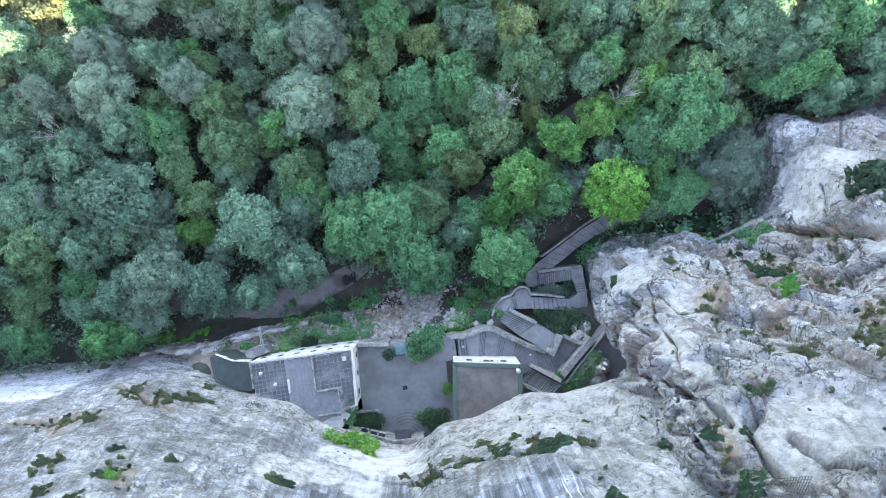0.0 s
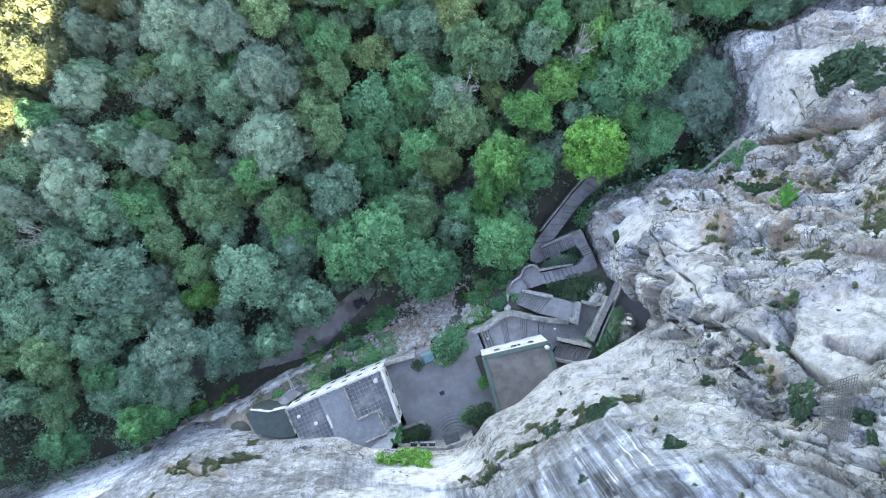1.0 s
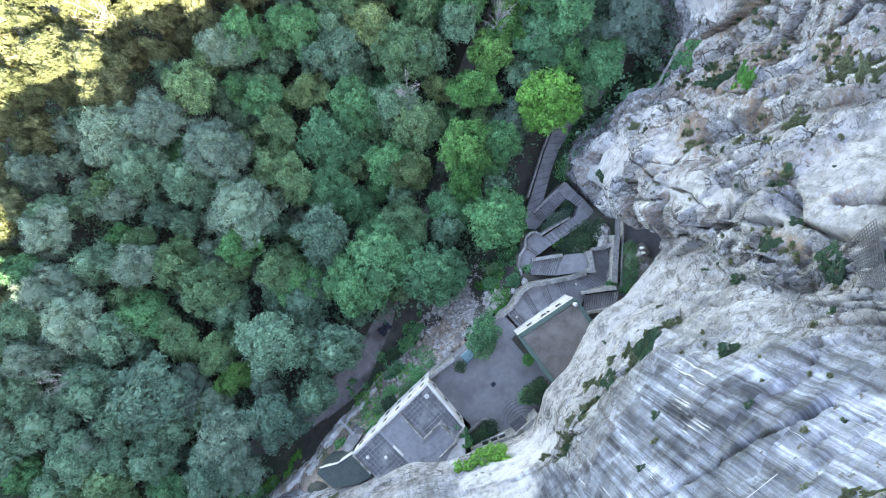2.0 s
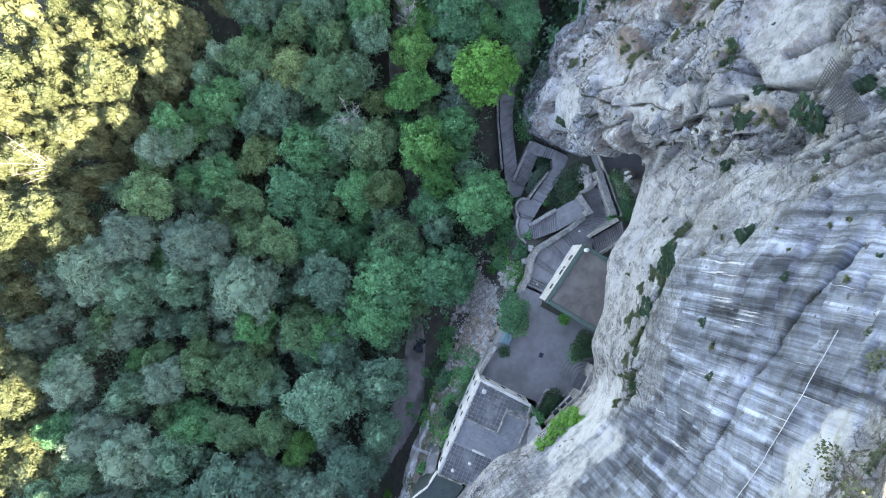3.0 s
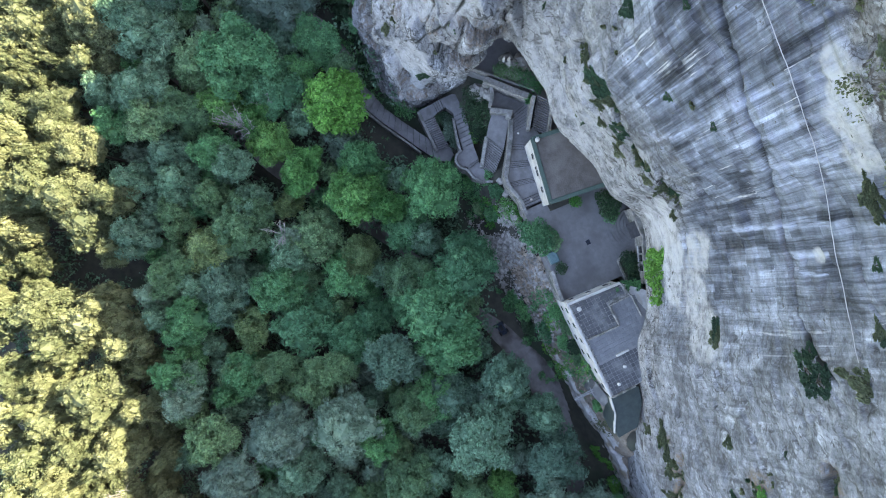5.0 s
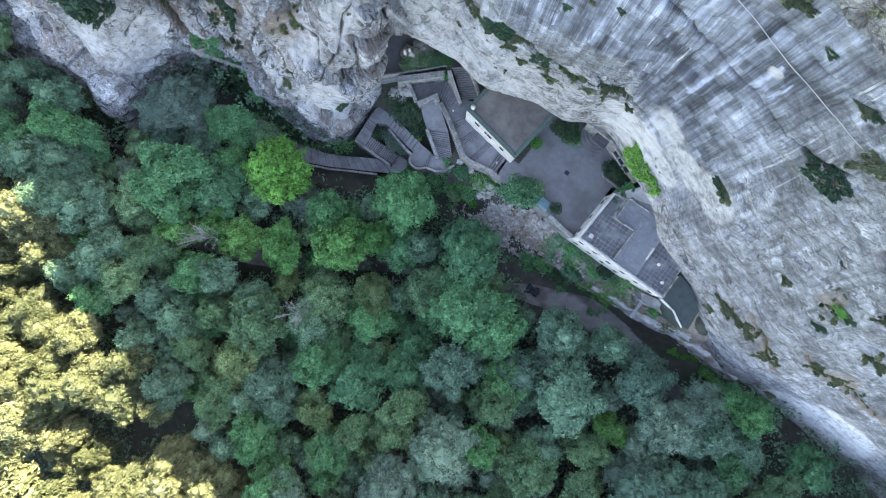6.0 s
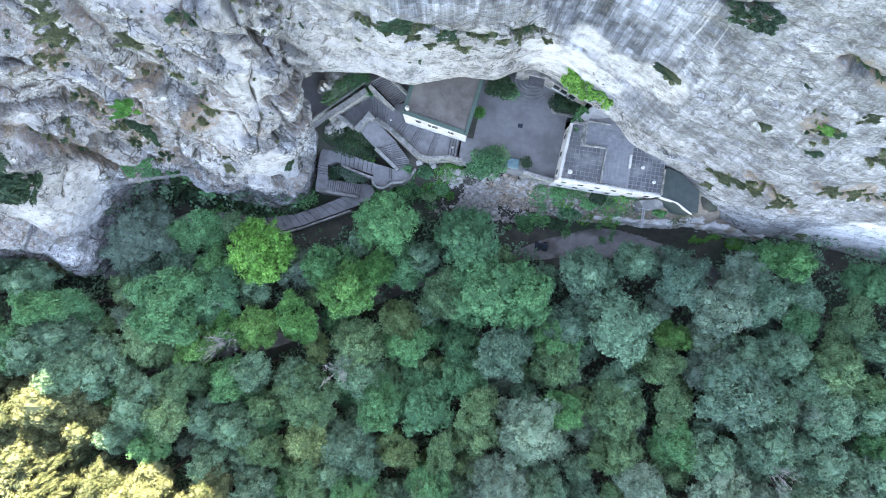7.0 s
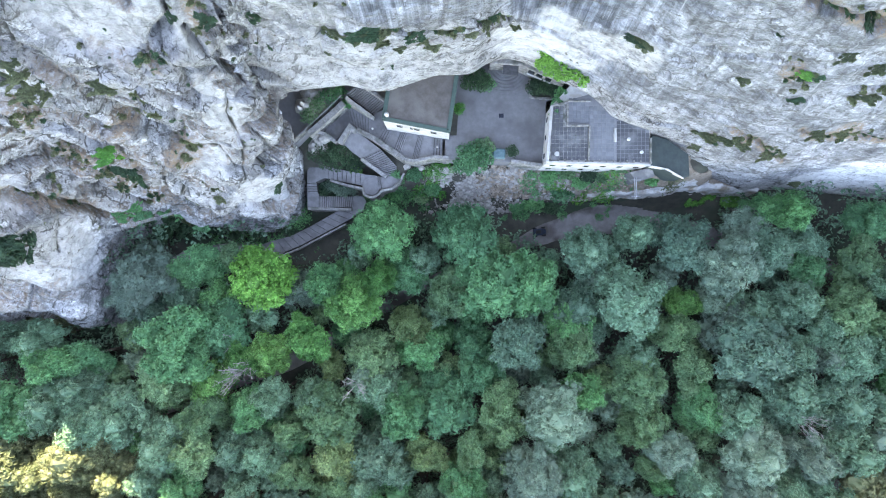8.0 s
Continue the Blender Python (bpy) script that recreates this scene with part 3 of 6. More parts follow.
def build_cliff():
    s = np.concatenate([np.linspace(0, S_WEST, 40)[:-1], np.linspace(S_WEST, S_EAST, 960), np.linspace(S_EAST, RUN[-1], 40)[1:]])
    h = np.concatenate([np.linspace(-0.2, 0, 30)[:-1], np.linspace(0, 1, 330)[:-1], np.linspace(1, 1.25, 26)[:-1], 1.25 + np.linspace(0, 1, 16) ** 2 * 6])
    ss, hh = np.meshgrid(s, h, indexing="ij")
    x, y, z = cliff_base(ss, hh)
    p = np.stack([x, y, z], -1)
    nrm = np.cross(np.gradient(p, axis=0), np.gradient(p, axis=1))
    nrm /= np.linalg.norm(nrm, axis=-1, keepdims=True) + 1e-9
    wobble = layers(x / 5, y / 5, z / 5, 2, 9)
    east = ramp(ss + 5 * wobble, 335 - 34 * hh, 349 - 34 * hh)
    brow = ramp(ss, S_CAVE[0] + 2, S_CAVE[1]) * (1 - east)
    low = np.interp(ss, (330, 343, 350, 365, 400), (0.36, 0.34, 0.12, 0.05, 0.02)) + 0.07 * layers(x / 6, y / 6, z / 6, 3, 19)
    top = ramp(hh + 0.02 * wobble, np.interp(ss, (330, 346, 362, 380), (0.93, 0.87, 0.78, 0.76)), np.interp(ss, (330, 346, 362, 380), (0.96, 0.9, 0.82, 0.8)))
    slab = east * ramp(hh, low - 0.03, low + 0.12) * (1 - top)
    face = np.zeros(x.shape)
    white = np.zeros(x.shape)
    for fs, fh, reach, weight in FACES:
        here = 1 - ramp(np.hypot(ss - fs, (hh - fh) * 58) + 1.2 * wobble, reach * 0.6, reach)
        face, white = np.maximum(face, here), np.maximum(white, here * weight)
    earth = np.zeros(x.shape)
    for fs, fh, reach in EARTH:
        earth = np.maximum(earth, 1 - ramp(np.hypot(ss - fs, (hh - fh) * 58) + 1.6 * wobble, reach * 0.4, reach))
    rough = np.clip(1 - 0.5 * east - 0.25 * slab - 0.5 * brow + 0.3 * east * top, 0, 1) * (1 - 0.75 * face)
    soft = 0.2 + 0.8 * ramp(np.abs(hh), 0.0, 0.1)
    soft = soft * (1 - 0.6 * np.exp(-((ss - S_CAVE[0]) / 3.5) ** 2) * (1 - ramp(hh, 0.25, 0.45)))
    soft = soft * (1 - 0.7 * ramp(hh, 0.93, 1.0))
    d = 1.5 * layers(x / 9, y / 9, z / 8, 2, 11, True) * rough
    # blocks, large and small, lying with the dip of the beds, with open joints
    dip = z + 0.8 * x * (1 - east) * (1 - 0.6 * brow)
    tone = np.zeros(x.shape)
    for size, amp, joint, share, seed in ((6.0, 1.9, 1.0, 0.35, 5), (2.4, 0.75, 0.4, 0.45, 6), (1.1, 0.24, 0.14, 0.3, 8), (0.6, 0.09, 0.06, 0.2, 10)):
        wx, wy, wz = (size * 0.15 * layers(x / size, y / size, z / size, 2, 100 + k) for k in range(3))
        one, two, number, away = cells((x + wx) / (size * 1.9), (y + wy) / (size * 1.9), (dip + wz) / (size * 0.8), seed)
        tilt = number * 1.3 * away[0] + np.sin(number * 40) * 1.2 * away[2]
        d = d + rough ** 1.5 * (amp * (0.55 * number + 0.6 * tilt) - joint * (1 - ramp(two - one, 0.0, 0.075)) * ramp(np.abs(number), 0.15, 0.6))
        tone = tone + share * np.sin(number * 77)
    d = d + 0.12 * layers(x / 1.3, y / 1.3, z / 1.0, 4, 31, True) * (0.4 + 0.6 * rough)
    # bedding: slabs that overlap one another like slates
    for pitch, amp, seed in ((3.3, 0.34, 41), (1.25, 0.08, 42)):
        bed = (dip + pitch * 0.9 * layers(x / (pitch * 4), y / (pitch * 4), z / (pitch * 4), 2, seed)) / pitch
        saw = bed - np.floor(bed)
        here = ramp(layers(x / (pitch * 2.5), y / (pitch * 2.5), z / (pitch * 1.5), 2, seed + 200), -0.25, 0.2)
        d = d + amp * (0.12 + 0.88 * rough) * here * (np.minimum((1 - saw) / 0.88, saw / 0.12) - 0.5)
    d = d + 0.16 * layers(ss / 14, hh * 0, z / 0.6, 3, 47) * east
    d = d + 0.08 * layers(ss / 0.9, hh * 0, z / 9, 2, 48) * slab
    # solution pockets, wider than high
    pit = layers(ss / 1.1, hh * 0, z / 0.5, 2, 61)
    d = d - 0.5 * ramp(pit, 0.42, 0.56) * ramp(layers(x / 8, y / 8, z / 8, 2, 62), -0.15, 0.35) * (1 - 0.6 * face)
    d = d * soft
    silt, crack_shade = np.zeros(x.shape), np.zeros(x.shape)
    # where crack shade is painted, narrower than the mesh can carve
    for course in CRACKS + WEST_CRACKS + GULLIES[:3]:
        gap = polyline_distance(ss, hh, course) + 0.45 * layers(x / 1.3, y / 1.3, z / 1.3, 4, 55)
        crack_shade = np.maximum(crack_shade, (1 - ramp(gap, 0.05, 0.26)) * ramp(layers(x / 3, y / 3, z / 3, 2, 56), -0.45, -0.1))
    for course, wide, deep in [(c, 0.35, 0.35) for c in WEST_CRACKS] + [(c, 0.3, 1.0) for c in CRACKS] + [(c, *((0.5, 0.7) if i in (4, 5) else (0.9, 1.8))) for i, c in enumerate(GULLIES)]:
        gap = polyline_distance(ss, hh, course) + (0.15 if wide == 0.3 else 1.1 if wide > 0.6 else 0.7) * layers(x / 1.5, y / 1.5, z / 1.5, 3, 53)
        d = d - deep * (1 - ramp(gap, 0.0, wide)) + (0.0 if wide > 0.6 else 0.15) * np.exp(-((gap - 1.4) / 0.8) ** 2)
    for course in GULLIES[3:]:
        silt = np.maximum(silt, 1 - ramp(polyline_distance(ss, hh, course) + 0.8 * layers(x / 1.2, y / 1.2, z / 1.2, 2, 54), 0.3, 1.3))
    bed_dark, lime = np.zeros(x.shape), np.zeros(x.shape)
    for course, wide in DARK_BEDS:
        bed_dark = np.maximum(bed_dark, 1 - ramp(polyline_distance(ss, hh, course) + 0.5 * layers(x / 2, y / 2, z / 2, 4, 57), wide * 0.45, wide))
    for course, wide in LIME_RUNS:
        lime = np.maximum(lime, 1 - ramp(polyline_distance(ss, hh, course) + 0.35 * layers(ss / 0.8, hh * 0, z / 5, 4, 58), wide * 0.15, wide * 0.65))
    p = p + nrm * d[..., None]
    a = np.arange(len(s) * len(h)).reshape(len(s), len(h))
    quads = np.stack([a[:-1, :-1], a[1:, :-1], a[1:, 1:], a[:-1, 1:]], -1).reshape(-1, 4)
    me = mesh_data("cliff", p.reshape(-1, 3), quads, M_ROCK, True)
    out = np.cross(np.gradient(p, axis=0), np.gradient(p, axis=1))
    out /= np.linalg.norm(out, axis=-1, keepdims=True) + 1e-9
    stain = np.clip(0.1 + slab * (0.95 - 0.75 * ramp(ss, 350, 368)) + 0.3 * ramp(layers(x / 5, y / 5, z / 9, 3, 82), 0.05, 0.4), 0, 1)
    pale = np.clip(0.9 * (1 - ramp(np.abs(hh - 0.1), 0.1, 0.24)) * ramp(ss, S_CAVE[0] + 2, S_CAVE[1]) + 0.8 * ramp(layers(x / 6, y / 6, dip / 4, 3, 83), 0.0, 0.3) + 0.8 * white + 0.3 * brow, 0, 1)
    soil = np.clip(ramp(out[..., 2], 0.45, 0.75) * (1 - 0.75 * east) * (1 - 0.8 * brow) * ramp(layers(x / 5, y / 5, dip / 3, 3, 84), -0.05, 0.3) * 0.75 + earth * 1.1 + top * 0.22 + silt, 0, 1)
    tone = np.clip(0.5 + 0.3 * top + (0.36 - 0.5 * ramp(hh, 0.5, 0.7)) * (1 - ramp(ss, 300, 330)) - 0.13 * slab + 0.06 * slab * ramp(ss, 348, 362) + 0.42 * tone * (1 - 0.8 * slab) * (1 - 0.6 * face), 0, 1)
    for name, values in (("stain", stain), ("bedding", np.clip(0.15 + slab * (0.85 - 0.6 * ramp(ss, 350, 368)), 0, 1)), ("pale", pale * (1 - 0.85 * slab * (1 - face))), ("soil", soil), ("crack_shade", crack_shade), ("dip", slab * ramp(ss, 348, 362)), ("dark_bed", bed_dark), ("lime", lime), ("fresh", np.clip((white - 1) * 2.6, 0, 1)), ("tone", tone), ("along", x + 0.25 * y), ("smoothness", np.maximum(np.maximum(slab * (1 - 0.6 * ramp(ss, 350, 366)), 0.7 * face), 0.65 * brow))):
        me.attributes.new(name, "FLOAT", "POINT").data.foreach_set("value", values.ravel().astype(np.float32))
    ob = new("cliff", me)
    return tagged(ob, "pale grey limestone cliff with ledges, cracks and dark water stains", "cliff", kind="structure"), s, h, p, out


cliff, CLIFF_S, CLIFF_H, CLIFF_P, CLIFF_N = build_cliff()


def on_cliff(s, h):
    """The place and the outward way on the rock at s, h."""
    i = min(np.searchsorted(CLIFF_S, s), len(CLIFF_S) - 1)
    j = min(np.searchsorted(CLIFF_H, h), len(CLIFF_H) - 1)
    return Vector(CLIFF_P[i, j]), Vector(CLIFF_N[i, j])


# ---- ground ----
def ground_z(x, y):
    x, y = np.asarray(x, float), np.asarray(y, float)
    g = -12.6 - 0.2 * np.clip(1 - y, 0, 190) + 0.5 * layers(x / 7, y / 7, x * 0, 3, 71) * ramp(np.hypot(x, y), 2, 20)
    g = g + 8.6 * ramp(y, 4.8, 10.5) * ramp(x, -12, -5) * (1 - ramp(x, 32, 42))
    g = g + 3.2 * ramp(y, 7.5, 10.5) * ramp(x, 19, 25) * (1 - ramp(x, 34, 40))
    g = g + 9.2 * ramp(y, 4, 16) * ramp(x, -25, -20) * (1 - ramp(x, -12, -5))
    return g


def build_ground():
    k = np.linspace(-1, 1, 261)
    line = 70 * k + 1900 * np.sign(k) * np.abs(k) ** 7
    xx, yy = np.meshgrid(line, line, indexing="ij")
    zz = ground_z(xx, yy)
    a = np.arange(xx.size).reshape(xx.shape)
    quads = np.stack([a[:-1, :-1], a[1:, :-1], a[1:, 1:], a[:-1, 1:]], -1).reshape(-1, 4)
    return tagged(new("ground", mesh_data("ground", np.stack([xx, yy, zz], -1).reshape(-1, 3), quads, M_GROUND, True)),
                  "dark forest soil sloping away below the cliff", "ground", kind="structure")


build_ground()

# ---- terrace ----
TERRACE = [(-0.04, 14.36), (-0.04, 11.22), (1.14, 11.36), (8.65, 11), (12.79, 10.57), (13, 18.65), (16.15, 20.08), (16.15, 26.51), (0, 26.51)]
terrace = tagged(part("terrace_floor", prism(TERRACE, -7.0, 0.0, 0.05), M_PAVING), "grey paved terrace in front of the grotto", "terrace", kind="structure")


# ---- staircases ----
def resampled(line, n):
    """n + 1 points at even shares of a line's length."""
    pts = [Vector(p) for p in line]
    run = [0.0]
    for a, b in zip(pts, pts[1:]):
        run.append(run[-1] + (b - a).length)
    at = [run[-1] * i / n for i in range(n + 1)]
    return [(float(np.interp(d, run, [p.x for p in pts])), float(np.interp(d, run, [p.y for p in pts]))) for d in at]


def flight(stair, one, two, z0, z1, n, deep=3.0, sunk=0.14, joint=0.075):
    """n steps between two edge lines, climbing from z0 to z1: each a worn block of its own on a bed whose dark colour
    paints the riser's shadow in the gaps.
    """
    one, two = resampled(one, n), resampled(two, n)
    for i in range(n):
        z = z0 + (z1 - z0) * (i + 1) / n
        run = max(0.05, (Vector(lerp(one[i], two[i], 0.5)) - Vector(lerp(one[i + 1], two[i + 1], 0.5))).length)
        k = min(0.24, joint / run)
        part("step", prism([lerp(one[i], one[i + 1], k), lerp(two[i], two[i + 1], k), two[i + 1], one[i + 1]], z - 0.45, z, 0.018), M_STEP, stair)
    edge = one + two[::-1]
    tops = [z0 + (z1 - z0) * i / n - sunk for i in range(n + 1)]
    part("bed", prism(edge, min(z0, z1) - deep, 0, 0, top=tops + tops[::-1]), M_RISER_SHADE, stair)


def landing(stair, poly, z, thick=3.2):
    part("landing", prism(poly, z - thick, z, 0.03), M_STEP, stair)


def parapet(stair, points, width, z0, tops, name="parapet"):
    """A low wall of coursed stone under coping slabs."""
    for (a, b), (za, zb) in zip(zip(points, points[1:]), zip(tops, tops[1:])):
        part(name, strip(a, b, width * 0.86, z0, za - 0.1, 0.02, z2=zb - 0.1), M_STONE, stair, "pale stone parapet wall")
        n = max(1, round((Vector(b) - Vector(a)).length / 1.1))
        for i in range(n):
            p, q = lerp(a, b, (i + 0.015) / n), lerp(a, b, (i + 0.985) / n)
            zp, zq = za + (zb - za) * i / n, za + (zb - za) * (i + 1) / n
            bm = strip(p, q, width, min(zp, zq) - 0.14, zp, 0.02, z2=zq)
            part("coping", bm, M_COPING, stair)


stair = thing("staircase", "grey stone pilgrim staircase in zigzag flights with pale parapets", "staircase")
# the lower path, climbing in wide treads
flight(stair, [(-27.21, 0.41), (-25.20, 1.07), (-22.05, 1.89), (-19.24, 3.18), (-15.72, 5.10), (-13.87, 6.05)], [(-26.13, -1.90), (-24.04, -0.91), (-20.83, 0.41), (-17.45, 2.12), (-14.10, 3.81), (-11.45, 5.40)], -12.6, -10.3, 14)
landing(stair, [(-13.86, 6.04), (-11.44, 5.40), (-10.88, 6.77), (-11.44, 7.57), (-12.65, 7.57), (-13.05, 5.96)], -10.2)
flight(stair, [(-12.57, 7.49), (-17.29, 7.28)], [(-12.73, 5.96), (-17.29, 5.79)], -10.2, -7.6, 17)
landing(stair, [(-18.78, 7.67), (-17.21, 7.67), (-17.21, 5.71), (-18.78, 5.71)], -7.6)
flight(stair, [(-18.78, 7.59), (-18.66, 9.29)], [(-17.29, 7.59), (-17.35, 9.21)], -7.6, -6.7, 5)
landing(stair, [(-18.66, 9.21), (-17.35, 9.21), (-16.18, 9.76), (-16.18, 11.38), (-17.19, 11.69), (-18.12, 11.46), (-18.58, 10.84)], -6.7)
flight(stair, [(-16.26, 11.38), (-13.36, 10.68), (-10.49, 10.03)], [(-16.26, 9.76), (-13.75, 9.14), (-10.56, 8.44)], -6.7, -5.1, 9)
landing(stair, [(-10.63, 10.02), (-9.03, 9.87), (-8.81, 7.90), (-10.63, 8.35)], -5.0)
ROUND = (-9.64, 8.35)
landing(stair, [(ROUND[0] + 1.2 * math.cos(a * 0.349), ROUND[1] + 1.2 * math.sin(a * 0.349)) for a in range(18)], -4.98)
flight(stair, [(-9.11, 9.87), (-8.24, 9.67)], [(-8.88, 7.90), (-7.86, 8.01)], -5.0, -4.6, 3)
landing(stair, [(-8.31, 9.67), (-7.63, 9.67), (-5.44, 10.28), (-5.67, 9.22), (-6.80, 8.31), (-7.93, 8.01)], -4.6)
flight(stair, [(-7.56, 9.75), (-9.11, 10.83), (-10.62, 11.88)], [(-5.44, 10.20), (-6.87, 11.72), (-8.26, 13.13)], -4.6, -2.6, 14)
landing(stair, [(-10.55, 11.80), (-8.19, 13.06), (-11.07, 15.27), (-12.25, 14.83), (-13.13, 13.87), (-11.95, 12.76)], -2.6)
landing(stair, [(-15.64, 15.71), (-13.21, 17.93), (-12.69, 18.66), (-11.95, 16.16), (-11.07, 15.20), (-13.72, 13.94), (-14.75, 14.61)], -2.62)
flight(stair, [(-12.69, 18.81), (-10.99, 17.94), (-9.23, 16.87)], [(-12.02, 16.16), (-10.69, 15.53), (-9.31, 14.54)], -2.6, -1.4, 8)
landing(stair, [(-9.31, 16.87), (-9.38, 14.54), (-8.58, 14.03), (-7.27, 15.78), (-6.54, 15.92), (-6.83, 18.25), (-8.72, 17.52)], -1.4)
# the upper path along the shop: groups of steps between flats
UPPER = (((-7.42, 16.07), (-8.72, 14.10)), ((-6.30, 15.71), (-7.46, 13.25)), ((-5.21, 15.42), (-6.37, 12.52)), ((-4.32, 15.14), (-5.48, 11.89)), ((-3.03, 14.85), (-3.96, 11.24)),
         ((-2.30, 14.64), (-3.09, 11.41)), ((-1.08, 14.42), (-1.22, 11.70)), ((0.29, 13.93), (0.21, 11.65)))
for i, z in ((0, -1.4), (2, -1.05), (4, -0.7), (6, -0.35)):
    (a0, b0), (a1, b1) = UPPER[i], UPPER[i + 1]
    flight(stair, [a0, a1], [b0, b1], z, z + 0.35, 4)
    if i < 6:
        landing(stair, [a1, b1, UPPER[i + 2][1], UPPER[i + 2][0]], z + 0.35)
landing(stair, [UPPER[7][0], UPPER[7][1], (1.14, 11.65), (1.14, 13.93)], 0.003)
# the flight up to the grotto under the overhang
flight(stair, [(-8.87, 17.23), (-10.42, 18.20), (-11.97, 19.26)], [(-7.12, 18.68), (-8.63, 19.70), (-10.08, 20.66)], -1.4, 1.6, 15)
parapet(stair, [(-25.80, -2.05), (-23.75, -1.15), (-20.53, 0.16), (-17.19, 1.87), (-13.86, 3.54)], 0.3, -14.5, (-12.0, -11.7, -11.2, -10.7, -10.0))
parapet(stair, [(-18.57, 5.59), (-12.93, 5.59)], 0.42, -13, (-6.9, -9.5))
parapet(stair, [(-15.44, 9.37), (-13.09, 8.67), (-10.72, 8.08)], 0.3, -9, (-6.1, -5.3, -4.4))
parapet(stair, [(-10.77, 8.13), (-10.54, 7.30), (-9.94, 6.93), (-9.19, 6.93), (-8.58, 7.30), (-8.20, 7.75), (-6.75, 8.03), (-5.69, 8.92), (-5.16, 10.10)], 0.3, -9, (-4.4, -4.3, -4.3, -4.3, -4.3, -4.2, -4.0, -3.9, -3.8))
parapet(stair, [(-10.62, 11.72), (-7.50, 9.53)], 0.45, -8, (-1.9, -3.9))
parapet(stair, [(-11.11, 15.44), (-9.14, 14.33), (-6.59, 12.61), (-4.85, 11.35)], 0.55, -6, (-1.4, -0.7, -0.2, 0.1))
parapet(stair, [(-4.85, 11.35), (-3.55, 11.09), (-0.99, 11.63), (0.78, 11.40)], 0.4, -6, (0.1, 0.4, 0.6, 0.7))
parapet(stair, [(-8.72, 16.58), (-11.95, 18.62)], 0.42, -3, (-0.3, 2.3))
parapet(stair, [(-7.00, 18.58), (-9.59, 20.01)], 0.35, -3, (-0.2, 2.3))
part("pier", prism([(-13.60, 13.75), (-12.01, 16.20), (-11.14, 15.48), (-11.57, 14.97), (-12.01, 15.26), (-13.02, 13.46)], -5, -1.0, 0.06), M_COPING, stair, "broad pale stone pier")
parapet(stair, [(-17.08, 14.50), (-14.93, 16.36), (-12.51, 18.41)], 0.75, -6, (0, 0, 0.4))
parapet(stair, [(-20.16, 12.89), (-17.12, 15.54), (-14.58, 17.79), (-12.81, 19.43)], 0.2, -3, (-0.6, -0.2, 0.0, 0.3), "kerb")
parapet(stair, [(-16.20, 15.12), (-14.90, 14.69), (-13.89, 13.82)], 0.45, -6, (-1.4, -1.2, -1.2))
grotto_floor = tagged(part("grotto_floor", prism([(-22.72, 13.09), (-19.46, 13.24), (-11.86, 19.6), (-6.8, 18.16), (-6.8, 24.67), (-22.72, 23.22)], -4, -1.7, 0.03), M_PAVING),
                      "dark stone floor under the overhang", "floor", kind="structure")


# ---- shop building under the overhang ----
def build_shop():
    z = 5.0
    roof = [(-7.23, 15.27), (0.8, 13.73), (2.28, 23.78), (-5.89, 23.91)]
    c = (sum(p[0] for p in roof) / 4, sum(p[1] for p in roof) / 4)
    shrink = lambda k: [(c[0] + (p[0] - c[0]) * k, c[1] + (p[1] - c[1]) * k) for p in roof]
    shop = thing("shop_building", "small white building with a flat brown roof edged in green metal", "building")
    body = shrink(0.985)
    part("wall", prism(body, -4.0, z - 0.3, 0.03), M_WHITE, shop, "white rendered walls")
    part("fascia", prism(shrink(1.0), z - 0.35, z - 0.05, 0.04), M_GREENMETAL, shop, "dark green metal roof edge")
    bm = bmesh.new()
    rim = shrink(0.955)
    for a, b in zip(rim, rim[1:] + rim[:1]):
        strip(a, b, 0.5, z - 0.05, z + 0.18, 0.03, bm)
    part("gutter", bm, M_GREENMETAL, shop, "dark green metal gutter border")
    part("roof", prism(shrink(0.925), z - 0.06, z + 0.06, 0.02), M_GRAVEL, shop, "flat brown gravelled roof")
    d = Vector((body[1][0] - body[0][0], body[1][1] - body[0][1])).normalized()
    n = Vector((d.y, -d.x))
    for k in (0.24, 0.42, 0.5, 0.76):
        p = Vector(lerp(body[0], body[1], k))
        w = 0.75 if k != 0.42 else 0.4
        f = part("window_frame", strip(p - d * w / 2 + n * 0.01, p + d * w / 2 + n * 0.01, 0.16, 2.6, 3.5, 0.02), M_STONE, shop)
        part("window_pane", strip(p - d * (w / 2 - 0.07) + n * 0.02, p + d * (w / 2 - 0.07) + n * 0.02, 0.18, 2.68, 3.42, 0), M_DARKGLASS, f, "dark window pane")
    bm = bmesh.new()
    bmesh.ops.create_cone(bm, cap_ends=True, segments=14, radius1=0.24, radius2=0.2, depth=0.9, matrix=pose(-6.63, 15.81, 5) @ Matrix.Translation((0, 0, 0.4)))
    bmesh.ops.create_cone(bm, cap_ends=True, segments=14, radius1=0.28, radius2=0.08, depth=0.2, matrix=pose(-6.63, 15.81, 5) @ Matrix.Translation((0, 0, 0.95)))
    part("vent", bm, M_WHITE, shop, "white roof vent")


M_DARKGLASS = material("dark_pane", ((0.015, 0.018, 0.02), (0.03, 0.034, 0.038)), scale=2, rough=0.15, bump=0)
build_shop()


